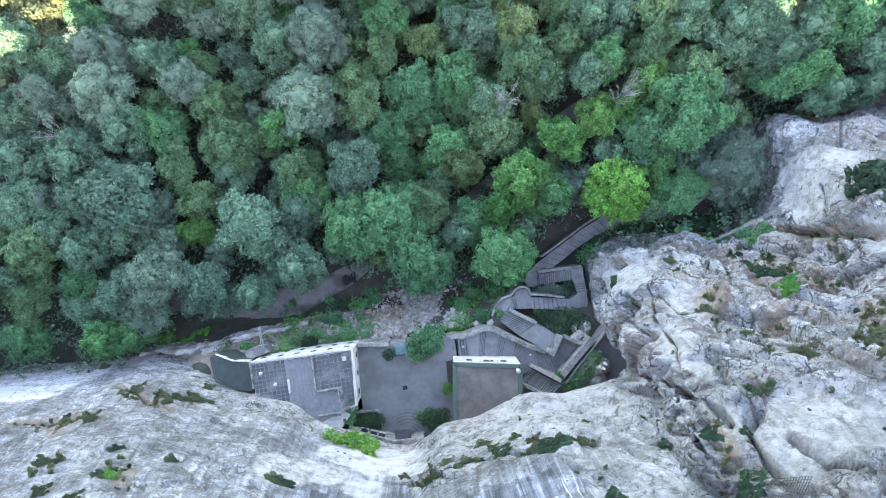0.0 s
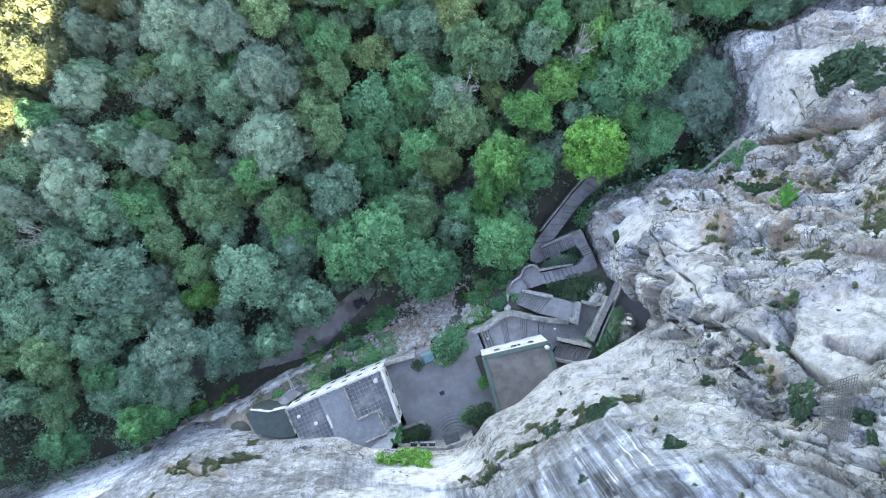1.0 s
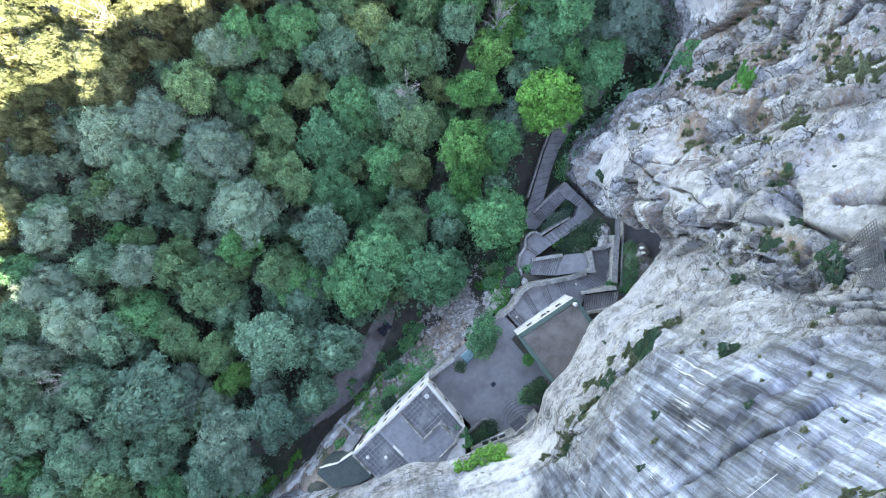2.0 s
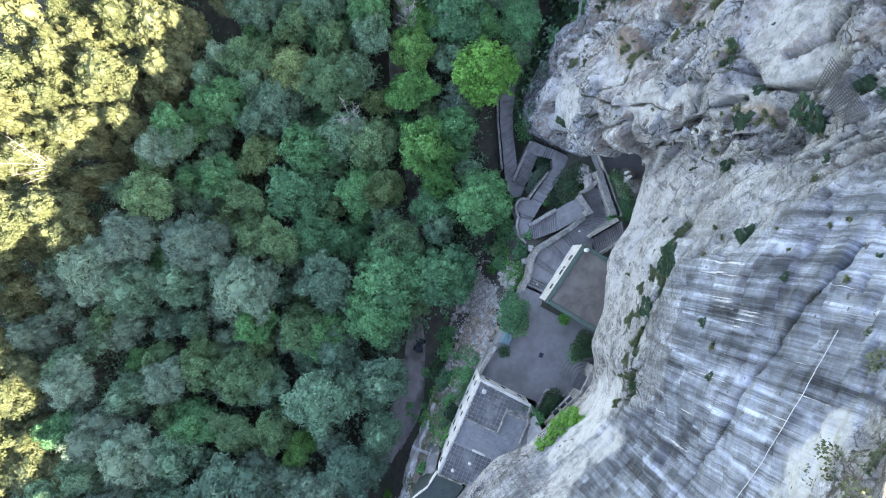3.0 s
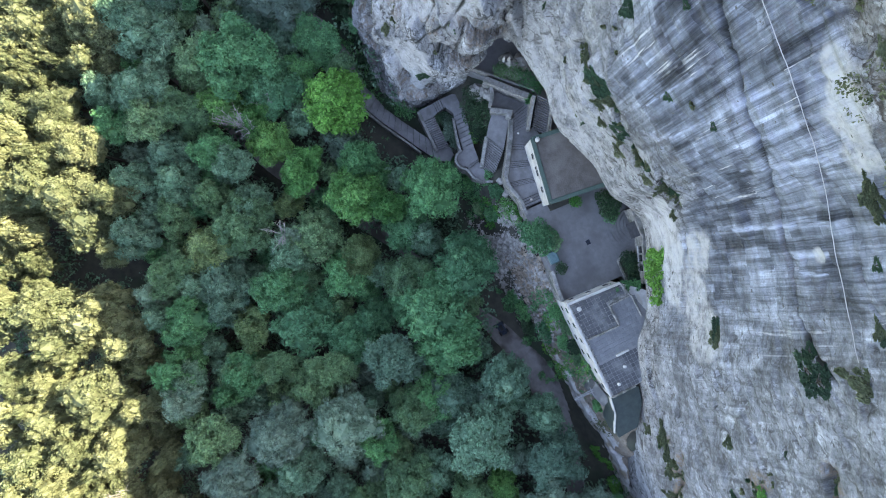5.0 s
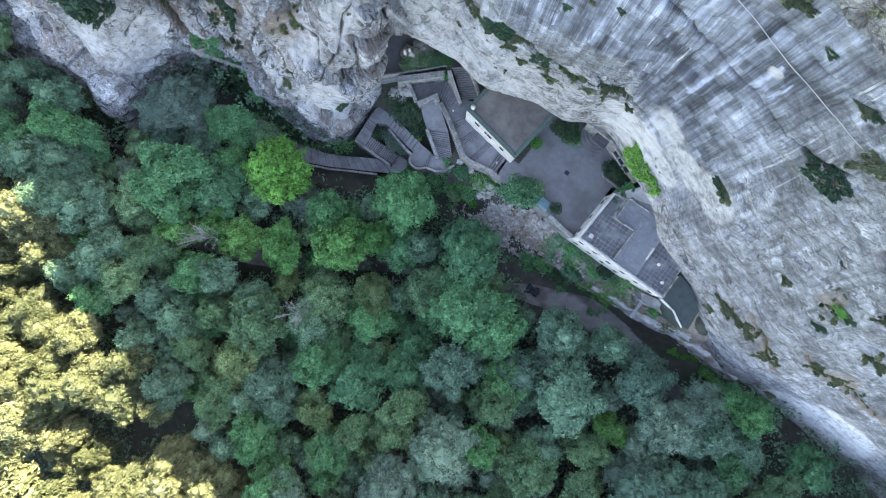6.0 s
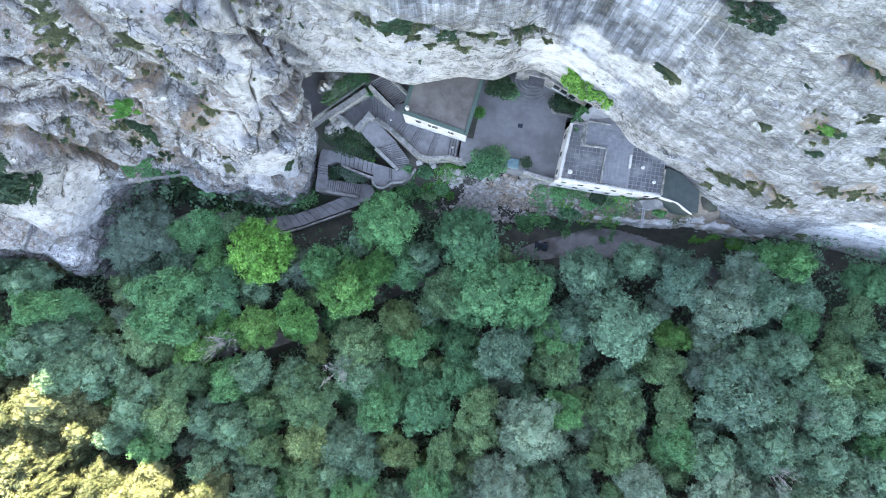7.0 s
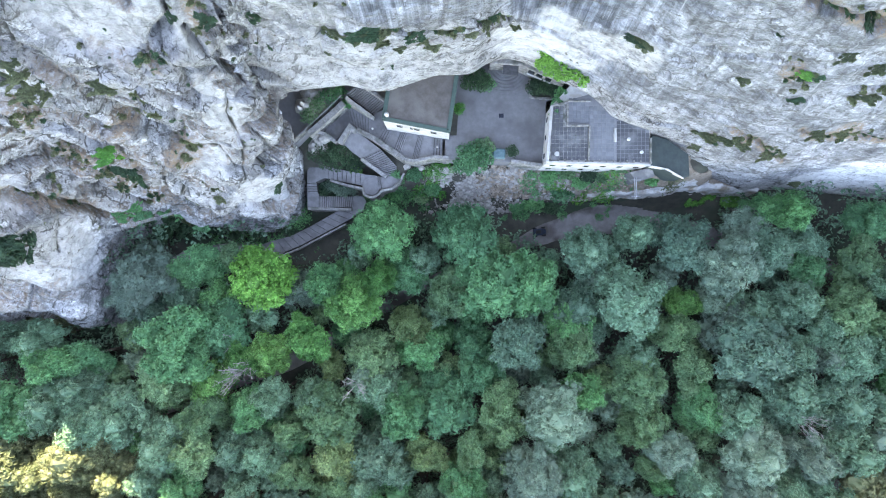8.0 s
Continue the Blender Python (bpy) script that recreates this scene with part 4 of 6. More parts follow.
# ---- convent building beside the terrace ----
def build_convent():
    z = 4.0
    convent = thing("convent_building", "white convent building with flat grey roof terraces against the cliff", "building")
    west, south, east = ((13.03, 17.17), (12.49, 10.39)), ((12.49, 10.39), (24.91, 10.11)), ((24.91, 10.11), (24.91, 16.02))
    part("wall", prism([west[0], west[1], south[1], east[1], (18.73, 20.43), (15.34, 19.75)], -8.5, z - 0.1, 0.03), M_WHITE, convent, "white rendered walls")
    roofs = []
    roofs.append(part("roof", prism([(13.24, 17.04), (12.76, 10.66), (17.51, 10.66), (17.51, 14.87), (14.93, 14.87), (14.93, 17.58)], z - 0.2, z + 0.02, 0.01), M_STONE, convent, "flat grey tiled roof"))
    roofs.append(part("roof", prism([(20.63, 14.87), (20.63, 10.52), (24.78, 10.39), (24.78, 16.36)], z - 0.2, z - 0.04, 0.01), M_GROUT, convent, "flat dark grey tiled roof"))
    part("roof_terrace", prism([(15, 17.85), (15, 14.87), (17.51, 14.87), (17.51, 10.59), (20.63, 10.59), (21.04, 17.04), (18.06, 18.73)], z - 0.2, z - 0.02, 0.01), M_GROUT, convent)
    for a, b, w, top in (
            (west[0], west[1], 0.34, 0.4), (south[0], lerp(south[0], south[1], 0.66), 0.3, 0.22), (lerp(south[0], south[1], 0.66), south[1], 0.3, 0.1),
            ((14.93, 17.65), (14.93, 14.8), 0.2, 0.35), ((14.93, 14.8), (17.58, 14.8), 0.2, 0.35), ((17.58, 14.8), (17.44, 10.52), 0.2, 0.35),
            ((14.93, 17.72), (17.78, 17.72), 0.18, 0.3), ((20.63, 14.46), (20.63, 12.83), 0.25, 0.45), ((24.91, 13.3), (24.91, 10.18), 0.2, 0.3),
            ((13.03, 17.17), (14.93, 17.58), 0.25, 0.3)):
        part("parapet", strip(a, b, w, z - 0.15, z + top, 0.03), M_STONE if top < 0.4 and w < 0.3 else M_WHITE, convent)
    floor_slab = bpy.data.objects["roof_terrace"]
    meshes = []
    for mat in (M_TILE, M_DARKTILE):
        tile = bmesh.new()
        prism([(-0.222, -0.222), (0.222, -0.222), (0.222, 0.222), (-0.222, 0.222)], 0, 0.05, 0.012, tile)
        tile_mesh = bpy.data.meshes.new("roof_tile")
        tile.to_mesh(tile_mesh)
        tile.free()
        tile_mesh.materials.append(mat)
        meshes.append(tile_mesh)

    def tiled(slab, tile_mesh, x0, y0, nx, ny, top, inside):
        for i in range(nx):
            for j in range(ny):
                cx, cy = x0 + 0.25 + 0.5 * i, y0 + 0.25 + 0.5 * j
                if inside(cx, cy):
                    ob = new("roof_tile", tile_mesh)
                    ob.location, ob.rotation_euler = (cx, cy, top - 0.03), (random.uniform(-0.01, 0.01), random.uniform(-0.01, 0.01), random.uniform(-0.02, 0.02))
                    ob.parent = slab

    x0, y0 = 15.07, 10.66
    x1, x2 = x0 + 2.55, x0 + 5.6
    y1, y2 = y0 + 4.1, y0 + 7.2
    tiled(floor_slab, meshes[0], x0, y0, 12, 16, z, lambda x, y: (x > x1 and y < y2 + 0.4 or y > y1 + 0.2) and x < x2 and y < 18.4 - 0.45 * (x - x0))
    xa, ya = 12.96, 10.66
    tiled(roofs[0], meshes[1], xa, ya, 9, 13, z + 0.03, lambda x, y: x < x1 - 0.25 and (y < y1 - 0.15 or x < x0 - 0.4) and y < 17.2)
    xb, yb = 20.84, 10.45
    tiled(roofs[1], meshes[1], xb, yb, 8, 12, z - 0.03, lambda x, y: y < 16.2 - 0.6 * (x - xb))
    for k in range(14):
        a = lerp(south[0], south[1], (k + 0.6) / 15)
        part("roof_hook", prism([(a[0] - 0.07, a[1] + 0.2), (a[0] + 0.07, a[1] + 0.2), (a[0] + 0.07, a[1] + 0.5), (a[0] - 0.07, a[1] + 0.5)], z, z + 0.2, 0.02), M_STONE, convent)
    for px, py, r in ((13.64, 11.4, 0.3), (22.26, 13.17, 0.22), (23.82, 11.61, 0.22)):
        part("roof_light", prism([(px + r * math.cos(k * 0.785), py + r * math.sin(k * 0.785)) for k in range(8)], z, z + 0.35, 0.05), M_WHITE, convent, "small white roof light")
    part("lean_to_roof", prism([(25.31, 13.75), (27.2, 13.4), (30.1, 11.6), (30.4, 8.95), (28.9, 8.95), (26.9, 9.75), (25.31, 10.18)], -3, 3, 0.03,
         top=[3.4, 3.1, 2.4, 2.0, 2.2, 2.7, 3.2]), M_GREENROOF, convent, "dark grey-green sloping roof")
    for a, b in (((25.31, 10.11), (27.23, 9.77)), ((27.23, 9.77), (29.57, 8.67))):
        part("parapet", strip(a, b, 0.15, 2.0, 3.1, 0.03, z2=2.3 if a[0] > 26 else 2.9), M_WHITE, convent)
    for face, count, levels in ((south, 6, (-2.0, 1.2)), (west, 3, (0.9,))):
        a, b = Vector(face[0]), Vector(face[1])
        d = (b - a).normalized()
        n = Vector((d.y, -d.x))
        for i in range(count):
            for lv in levels:
                p = a + (b - a) * ((i + 0.5) / count)
                f = part("window_frame", strip(p - d * 0.42, p + d * 0.42, 0.08, lv - 0.05, lv + 1.15, 0.02), M_WHITE, convent)
                part("window_pane", strip(p - d * 0.32, p + d * 0.32, 0.1, lv + 0.05, lv + 1.05, 0), M_DARKGLASS, f, "dark window pane")


M_GREENROOF = material("grey_green_roof", ((0.022, 0.033, 0.033), (0.04, 0.054, 0.052)), scale=1.4, rough=0.7, bump=0.1)
build_convent()


# ---- trees ----
def leaf_cloud(rng, centres, radii, count, size, up=0.35, squash=0.85, slim=0.55, heart=None, calm=0.0):
    """Quads of leaves on the outer sides of many clumps: corners and faces."""
    weights = radii ** 2 / (radii ** 2).sum()
    pick = rng.choice(len(radii), count, p=weights)
    d = rng.normal(size=(count, 3))
    d[:, 2] = np.abs(d[:, 2]) * 0.9 + rng.normal(size=count) * 0.35
    d /= np.linalg.norm(d, axis=1, keepdims=True)
    reach = radii[pick] * (0.66 + 0.44 * rng.random(count))
    p = centres[pick] + d * reach[:, None] * np.array((1, 1, squash))
    n = d + rng.normal(size=(count, 3)) * 0.6 + np.array((0, 0, up))
    if heart is not None:
        away = p - np.asarray(heart)
        n = n * (0.75 - 0.4 * calm) + (0.85 + 0.3 * calm) * away / np.linalg.norm(away, axis=1, keepdims=True)
    n /= np.linalg.norm(n, axis=1, keepdims=True)
    t = np.cross(n, rng.normal(size=(count, 3))) if slim > 0.4 else d - n * (d * n).sum(1, keepdims=True) + rng.normal(size=(count, 3)) * 0.15
    t /= np.linalg.norm(t, axis=1, keepdims=True) + 1e-9
    b = np.cross(n, t)
    w = size * (0.6 + 0.8 * rng.random(count))[:, None]
    bend = n * w * 0.25
    corners = np.stack([p - t * w * 0.55 - bend, p - b * w * slim * 0.55, p + t * w * 0.55 - bend, p + b * w * slim * 0.55], 1)
    return corners.reshape(-1, 3), np.arange(count * 4).reshape(-1, 4)


def limb(bm, a, b, r0, r1, sides=7):
    a, b = Vector(a), Vector(b)
    d = (b - a)
    m = Matrix.Translation((a + b) / 2) @ d.to_track_quat("Z", "Y").to_matrix().to_4x4()
    bmesh.ops.create_cone(bm, cap_ends=True, segments=sides, radius1=r0, radius2=r1, depth=d.length * 1.03, matrix=m)


def leaf_mesh(v, q, leaves_count, mat):
    """One mesh of four-cornered leaves and of three-cornered cores."""
    me = bpy.data.meshes.new("crown")
    faces = q[:leaves_count].tolist() + q[leaves_count:, :3].tolist()
    me.from_pydata(v.tolist(), [], faces)
    me.materials.append(mat)
    return me


def ball_form(fineness):
    """The upper side of a rough ball, as corners and triangles."""
    ball = bmesh.new()
    bmesh.ops.create_icosphere(ball, subdivisions=fineness, radius=1.0)
    unit = np.array([u.co for u in ball.verts])
    tri = np.array([[u.index for u in f.verts] for f in ball.faces if f.calc_center_median().z > -0.3])
    ball.free()
    return unit, tri


BALL = ball_form(1)


def tree_model(seed, leaves, label, radius=4.0, height=13.0, boughs=8, count=3200, size=0.3, crown_depth=0.8, slim=0.6, uneven=0.3, calm=0.0, per_bough=14):
    """A tree with its foot at the origin: a forked trunk, and a crown of leafy clumps gathered on several great boughs."""
    rng = np.random.default_rng(seed)
    tree = thing("broadleaf_tree", label, "tree")
    base = height - radius * (0.6 + 0.62 * crown_depth)
    # the boughs: one on top, the others round it at uneven reach
    turn = np.arange(boughs) * 2.39996 + rng.random() * 6
    out = radius * np.where(np.arange(boughs) == 0, 0.12, 0.58) * (1 + uneven * rng.uniform(-0.75, 0.55, boughs))
    rise = radius * crown_depth * np.where(np.arange(boughs) == 0, 0.66, rng.uniform(-0.15, 0.45, boughs))
    heads = np.stack([np.cos(turn) * out, np.sin(turn) * out, base + rise], 1)
    heads_r = radius * (0.43 + uneven * rng.uniform(-0.28, 0.28, boughs))
    # clumps over each bough's outer side
    centres, radii = [], []
    for c, r in zip(heads, heads_r):
        for k in range(per_bough):
            d = rng.normal(size=3)
            d[2] = abs(d[2]) * 0.9 - 0.18
            d /= np.linalg.norm(d)
            p = c + d * r * (0.86 + 0.12 * rng.random())
            if all(np.linalg.norm(p - c2) > 0.8 * r2 for c2, r2 in zip(heads, heads_r) if c2 is not c):
                centres.append(p)
                radii.append(radius * (0.12 + 0.1 * rng.random()))
    centres, radii = np.array(centres), np.array(radii)
    bm = bmesh.new()
    fork = (0.2, -0.1, base - radius * 0.5)
    limb(bm, (0, 0, -1.0), fork, 0.32, 0.2, 9)
    for c in heads:
        limb(bm, fork, c, 0.14, 0.05, 5)
    part("trunk", bm, M_BARK, tree)
    v, q = leaf_cloud(rng, np.concatenate([centres, heads]), np.concatenate([radii, heads_r * 0.95]), count, size, slim=slim, heart=(0, 0, base - radius * 0.1), calm=calm)
    # leafy cores that close the crown
    unit, tri = BALL
    for c, r in list(zip(centres, radii * 0.52)) + list(zip(heads, heads_r * 0.74)) + [((0, 0, base), radius * 0.5)]:
        lump = unit * (r * (0.9 + 0.2 * rng.random((len(unit), 1))))
        q = np.concatenate([q, np.concatenate([tri, tri[:, 2:]], 1) + len(v)])
        v = np.concatenate([v, lump + c])
    reach = np.percentile(np.hypot(v[:, 0], v[:, 1]), 97) / radius
    v = v * (1 / reach, 1 / reach, 1)
    crown = new("crown", leaf_mesh(v, q, count, leaves))
    crown.parent = tree
    return tree


KINDS = (("green", "leafy green broadleaf tree with a rounded crown", 3, 0.6), ("blue", "dark bluish-green broadleaf tree with a dense crown", 3, 0.5),
         ("olive", "olive-green oak with a loose clumpy crown", 3, 0.6), ("lime", "bright yellow-green tree with a round crown", 1, 0.7),
         ("fresh", "fresh green broadleaf tree with a lumpy crown", 2, 0.6), ("tawny", "tawny green oak with yellowing leaves", 2, 0.6),
         ("grey", "grey-green tree with soft feathery foliage", 2, 0.24), ("gold", "pale yellow-green oak in full sunlight", 3, 0.5))
MODELS = {}


def grown(kind, near):
    """A model of that kind, made when it is first wanted, and whether it is new."""
    text, how_many, slim = {k: v for k, *v in KINDS}[kind]
    i = random.randrange(how_many) if near else 9
    fresh = (kind, i) not in MODELS
    if fresh and near:
        even = kind == "lime"
        MODELS[kind, i] = tree_model(10 * i + len(kind) * 7, M_LEAF[kind], text, boughs=13 if even else 7 + 2 * i, crown_depth=1.05 + 0.12 * i, slim=slim,
                                     size=0.4 if slim < 0.4 else 0.28 if even else 0.26 if kind == "gold" else 0.33, count=5200 if even or kind == "gold" else 4200, uneven=0.1 if even else 0.3,
                                     calm=1.0 if kind == "gold" else 0.0)
    elif fresh:
        MODELS[kind, i] = tree_model(77 + len(kind), M_LEAF[kind], text, count=1500, size=0.5, crown_depth=1.0, slim=slim, calm=0.6, per_bough=7)
    return MODELS[kind, i], fresh


def plant(kind, x, y, radius, top, great=True):
    """A tree of that kind whose crown has this radius and whose top reaches this height."""
    model, fresh = grown(kind, great and math.hypot(x, y) < 65)
    foot = float(ground_z(x, y))
    sx = radius / 4.0
    sz = max(0.45, (top - foot) / 13.9)
    m = pose(x, y, foot, random.uniform(-4, 4), random.uniform(-4, 4), random.uniform(0, 360))
    tree = model if fresh else copy_thing(model, m)
    tree.matrix_basis = m
    tagged(tree, group="forest trees")
    tree.scale = (sx * random.uniform(0.92, 1.1), sx * random.uniform(0.92, 1.1), sz)
    return tree


PLANTED = []


def stand(kind, rows):
    for x, y, r, top in rows:
        plant(kind, x, y, r, top)
        PLANTED.append((x, y, r))


stand("lime", ((-23.9, -4.2, 4.6, 3.5),))
stand("fresh", ((-8.4, -3.0, 2.3, 1.7), (-11.6, -7.1, 4.1, 2.5), (-17.1, -11.9, 3.3, 2.5), (32.6, -7.1, 2.6, -1.7), (-27.6, -14.8, 2.7, -0.6), (-23.0, -14.7, 3.1, -0.1), (-31.2, -17.8, 3.6, -0.3)))
stand("tawny", ((-15.4, -15.8, 2.1, -1.9), (-4.3, -10.9, 2.9, 0.6), (-1.8, -27.4, 3.5, -0.6), (-15.3, -28.6, 3.9, 0.3)))
stand("grey", ((-9.6, -17.1, 3.0, -0.5), (15.2, -22.4, 4.9, 3.9), (11.8, -28.7, 3.8, 2.8), (35.4, -7.0, 2.1, -1.2), (31.4, -27.8, 3.6, 0.8), (36.9, -2.6, 4.5, 3.9), (39.0, -11.1, 3.9, -0.6), (40.1, 2.9, 3.3, 0.2), (51.6, -14.1, 2.8, -0.3), (41.6, -26.9, 4.7, 3.0), (48.7, -27.2, 3.5, 2.1), (-19.3, -6.0, 3.2, -2.5), (-39.9, -3.5, 4.6, -2), (-43.4, -6.8, 3.2, -3), (-13.0, -38.9, 2.5, 0.8), (2.2, -41.2, 3.1, 0.5), (11.4, -32.7, 4.6, 0.7), (14.9, -40.2, 4.3, 0.9), (20.0, -42.9, 4.4, 2.0)))
stand("green", ((-8.5, 2.6, 4.0, 0.5), (2.7, 2.1, 4.4, 2.8), (-16.1, -5.1, 2.7, 2.0), (-4.6, -3.5, 3.2, -1.3), (5.2, -4.0, 4.9, 3.5), (11.0, -4.4, 4.4, 2.5), (-3.3, -13.9, 3.2, 1.0), (4.5, -12.0, 2.8, -0.8), (5.6, -16.0, 3.4, 0.0), (-0.7, -20.6, 4.4, 0.4), (-5.7, -22.5, 3.6, 2.4), (16.8, -10.6, 3.6, -0.1), (34.0, -21.7, 3.3, -0.0), (18.5, -19.6, 2.8, 1.6), (42.0, 5.7, 2.5, 1.1), (45.9, 5.0, 2.8, 1.7), (48.7, -2.5, 2.8, 0.6), (57.6, 3.8, 2.9, -1.5), (-33.9, -2.2, 3.9, -4), (-30.6, -6.9, 2.8, -4), (-35.5, -11.4, 4.9, 2), (-30.5, -11.2, 4.2, -0.5)))
stand("green", ((-34.8, -14.7, 4.3, 1.9), (-48.1, -14.7, 3.9, -0.1), (-52.0, -15.8, 3.5, 1.8), (-26.4, -21.5, 3.5, 1.4), (-36.6, -33.2, 3.3, -1.3), (-6.1, -34.5, 3.5, 1.6), (-2.6, -39.2, 3.2, 0.8), (1.9, -31.1, 3.2, 1.5), (3.8, -34.9, 2.1, -1.4)))
stand("olive", ((0.4, -5.8, 3.4, 0.8), (-10.5, -13.9, 3.6, 0.9), (-4.8, -18.3, 2.1, -2.3), (7.6, -20.2, 3.2, 1.8), (3.9, -26.1, 3.1, 1.0), (7.5, -24.3, 3.3, -0.7), (2.0, -31.6, 3.3, -1.5), (17.0, -13.6, 3.0, 2.5), (-14.5, -23.0, 4.1, 3.1), (-19.1, -24.0, 2.6, 2.0), (30.9, -11.2, 3.2, 1.2), (33.3, -16.3, 3.8, -0.8), (26.3, -17.3, 3.8, 2.0), (26.9, -22.2, 3.3, 0.1), (25.0, -24.9, 2.3, -0.2), (28.1, -30.5, 2.4, -1.1), (55.5, -2.0, 3.5, -1.1), (54.5, -7.1, 3.5, 2.1), (-37.9, -17.8, 4.2, -0.1), (-32.3, -21.9, 3.6, 0.7), (-33.3, -27.8, 4.0, 0.3), (-19.8, -30.7, 3.2, -1.4)))
stand("olive", ((-13.3, -33.6, 3.5, 1.7), (9.5, -40.2, 4.0, 1.5)))
stand("blue", ((-2.1, -1.5, 2.3, 1.1), (10.0, -12.0, 4.1, 3.3), (13.3, -18.1, 1.8, -1.8), (-17.8, -20.5, 3.2, 0.9), (-7.9, -19.1, 3.1, 1.3), (-9.9, -28.4, 3.8, -0.2), (-5.7, -29.9, 3.1, 1.1), (18.2, -0.3, 3.5, 2.9), (24.9, 2.1, 2.7, 1.9), (31.9, 0.7, 4.3, 0.9), (24.2, -6.3, 4.9, 1.7), (18.0, -7.0, 3.6, -0.3), (25.8, -14.2, 3.0, -0.9), (18.6, -30.3, 3.8, 1.8), (35.3, -31.8, 3.2, -1.5), (48.0, 1.4, 3.2, -1.3), (42.6, -0.5, 3.5, 2.2), (42.2, -8.6, 3.6, -0.2), (46.0, -7.1, 3.3, 2.7), (51.4, -9.7, 3.3, -0.5), (39.9, -13.9, 5.0, 4.3), (45.7, -14.5, 3.3, 2.7)))
stand("blue", ((54.8, -14.7, 4.0, 0.9), (39.5, -21.6, 4.0, 1.5), (47.1, -19.5, 4.1, 2.7), (55.0, -21.4, 4.4, 0.2), (54.1, -27.8, 3.8, 2.6), (-53.8, -11.7, 3.0, 2.6), (-53.3, -22.0, 4.1, 0.1), (-43.7, -22.7, 4.7, 0.2), (-48.2, -23.4, 3.5, 3.0), (-37.3, -26.0, 4.0, 1.5), (-22.5, -20.2, 3.1, 1.9), (-24.6, -28.5, 3.3, 0.4), (-28.6, -27.1, 3.1, 0.2), (-49.2, -18.6, 3.0, 2.0), (-40.7, -32.1, 3.2, -1.2), (-28.1, -33.7, 2.7, -0.9), (-21.5, -35.5, 3.3, -0.7), (-9.8, -38.8, 3.1, -0.6), (-11.2, -30.9, 2.8, 1.2), (20.8, -36.8, 3.8, 1.5), (0.4, -39.1, 2.9, -1.2)))
stand("gold", ((-48.9, -27.8, 4.6, 3.6), (-45.6, -31.0, 3.9, -0.8), (-54.8, -29.0, 3.9, 1.1), (-29.8, -40.8, 4.4, 2.0), (-34.5, -45.6, 3.8, 2.0), (-33.7, -37.0, 3.3, 0.7), (-27.5, -36.5, 2.9, 1.0), (-24.3, -40.5, 4.1, -0.9), (-20.4, -40.0, 2.5, -0.9), (-29.2, -51.0, 3.0, -2.1), (-15.3, -43.2, 2.6, 0.7), (-17.7, -52.6, 4.2, -0.6), (-11.9, -46.4, 4.5, 0.6), (-12.1, -51.6, 3.5, 1.7), (-8.6, -43.4, 3.7, 1.6), (-4.3, -52.0, 4.5, 2.5), (-1.8, -50.6, 3.5, -0.5), (-8.0, -56.4, 2.9, -1.2), (0.7, -44.9, 2.7, 0.1), (3.4, -52.5, 3.9, -0.1), (2.3, -58.5, 3.5, -1.5), (-3.8, -44.7, 2.2, -1.5)))
stand("gold", ((10.1, -57.8, 4.3, -1.4), (8.0, -47.3, 1.9, -2.0), (16.7, -50.3, 4.1, 2.2), (17.7, -47.2, 3.4, 1.6), (12.0, -59.8, 3.4, -0.3), (17.6, -61.6, 3.2, -1.2)))
OPEN = ((-24.42, -17.19, 3.0), (-5.98, -7.23, 1.3), (-37.29, -0.75, 1.6), (16.7, 2.99, 3.5), (22.92, 4.65, 2.6), (27.08, 4.65, 2.2),
        (2.96, 5.83, 4.0), (59.47, 0.91, 3.2), (58.64, 4.65, 2.0), (-18.21, 1.87, 3.0), (-22.92, 0.08, 2.6), (-14.14, 3.98, 2.6), (-11.57, 5.55, 1.2))


OPEN = OPEN + tuple((x * k, y * k, r) for x, y, r in OPEN[:3] for k in (0.93, 0.87)) + ((50.44, 1.86, 2.6), (51.16, -1, 1.8), (-23.2, -49.3, 2.4), (-19.2, -44.9, 2.0), (12.2, -48.0, 1.8), (7.0, -53.8, 1.8))


def fill_forest():
    """Lower trees between the great crowns, and the woods beyond them."""
    rng = random.Random(4)
    for i in range(9000):
        x, y = rng.uniform(-72, 72), rng.uniform(-70, 6)
        if math.hypot(x, y) > 74:
            continue
        inner = abs(x) < 57 and y > -32 or abs(x) < 32 and y > -57
        r = rng.uniform(3.2, 5.2) if i < 4500 and not inner else rng.uniform(2.0, 3.0)
        if y > (5.6 if x > 38 else 1.0 - 0.03 * abs(x)) - r * 0.35 or any(math.hypot(x - a, y - b) < c + 0.75 * r for a, b, c in OPEN):
            continue
        if x < -44 and y > -11 or any(math.hypot(x - a, y - b) < 0.62 * (r + c) for a, b, c in PLANTED):
            continue
        # beyond the cliff's shadow line trees take the sun-yellowed leaf colour
        sunny = y < np.interp(x, (-56, -32, -8, 20, 30, 40, 54), (-25, -34, -43, -49, -54, -40, -34))
        # greyer, bluer kinds towards the east: haze put into the leaf colours
        kind = "gold" if sunny else rng.choices(("green", "blue", "olive", "grey"), (4 - 3 * (x > 12), 3, 3 - 2 * (x > 12), 0.6 + 1.5 * (x > 20)))[0]
        low = 6.0 if inner else 0.0
        plant(kind, x, y, r, 1.0 - low + rng.uniform(-2.5, 2.0) - 0.05 * max(0, -y - 25), not inner or kind == "gold")
        PLANTED.append((x, y, r))


fill_forest()


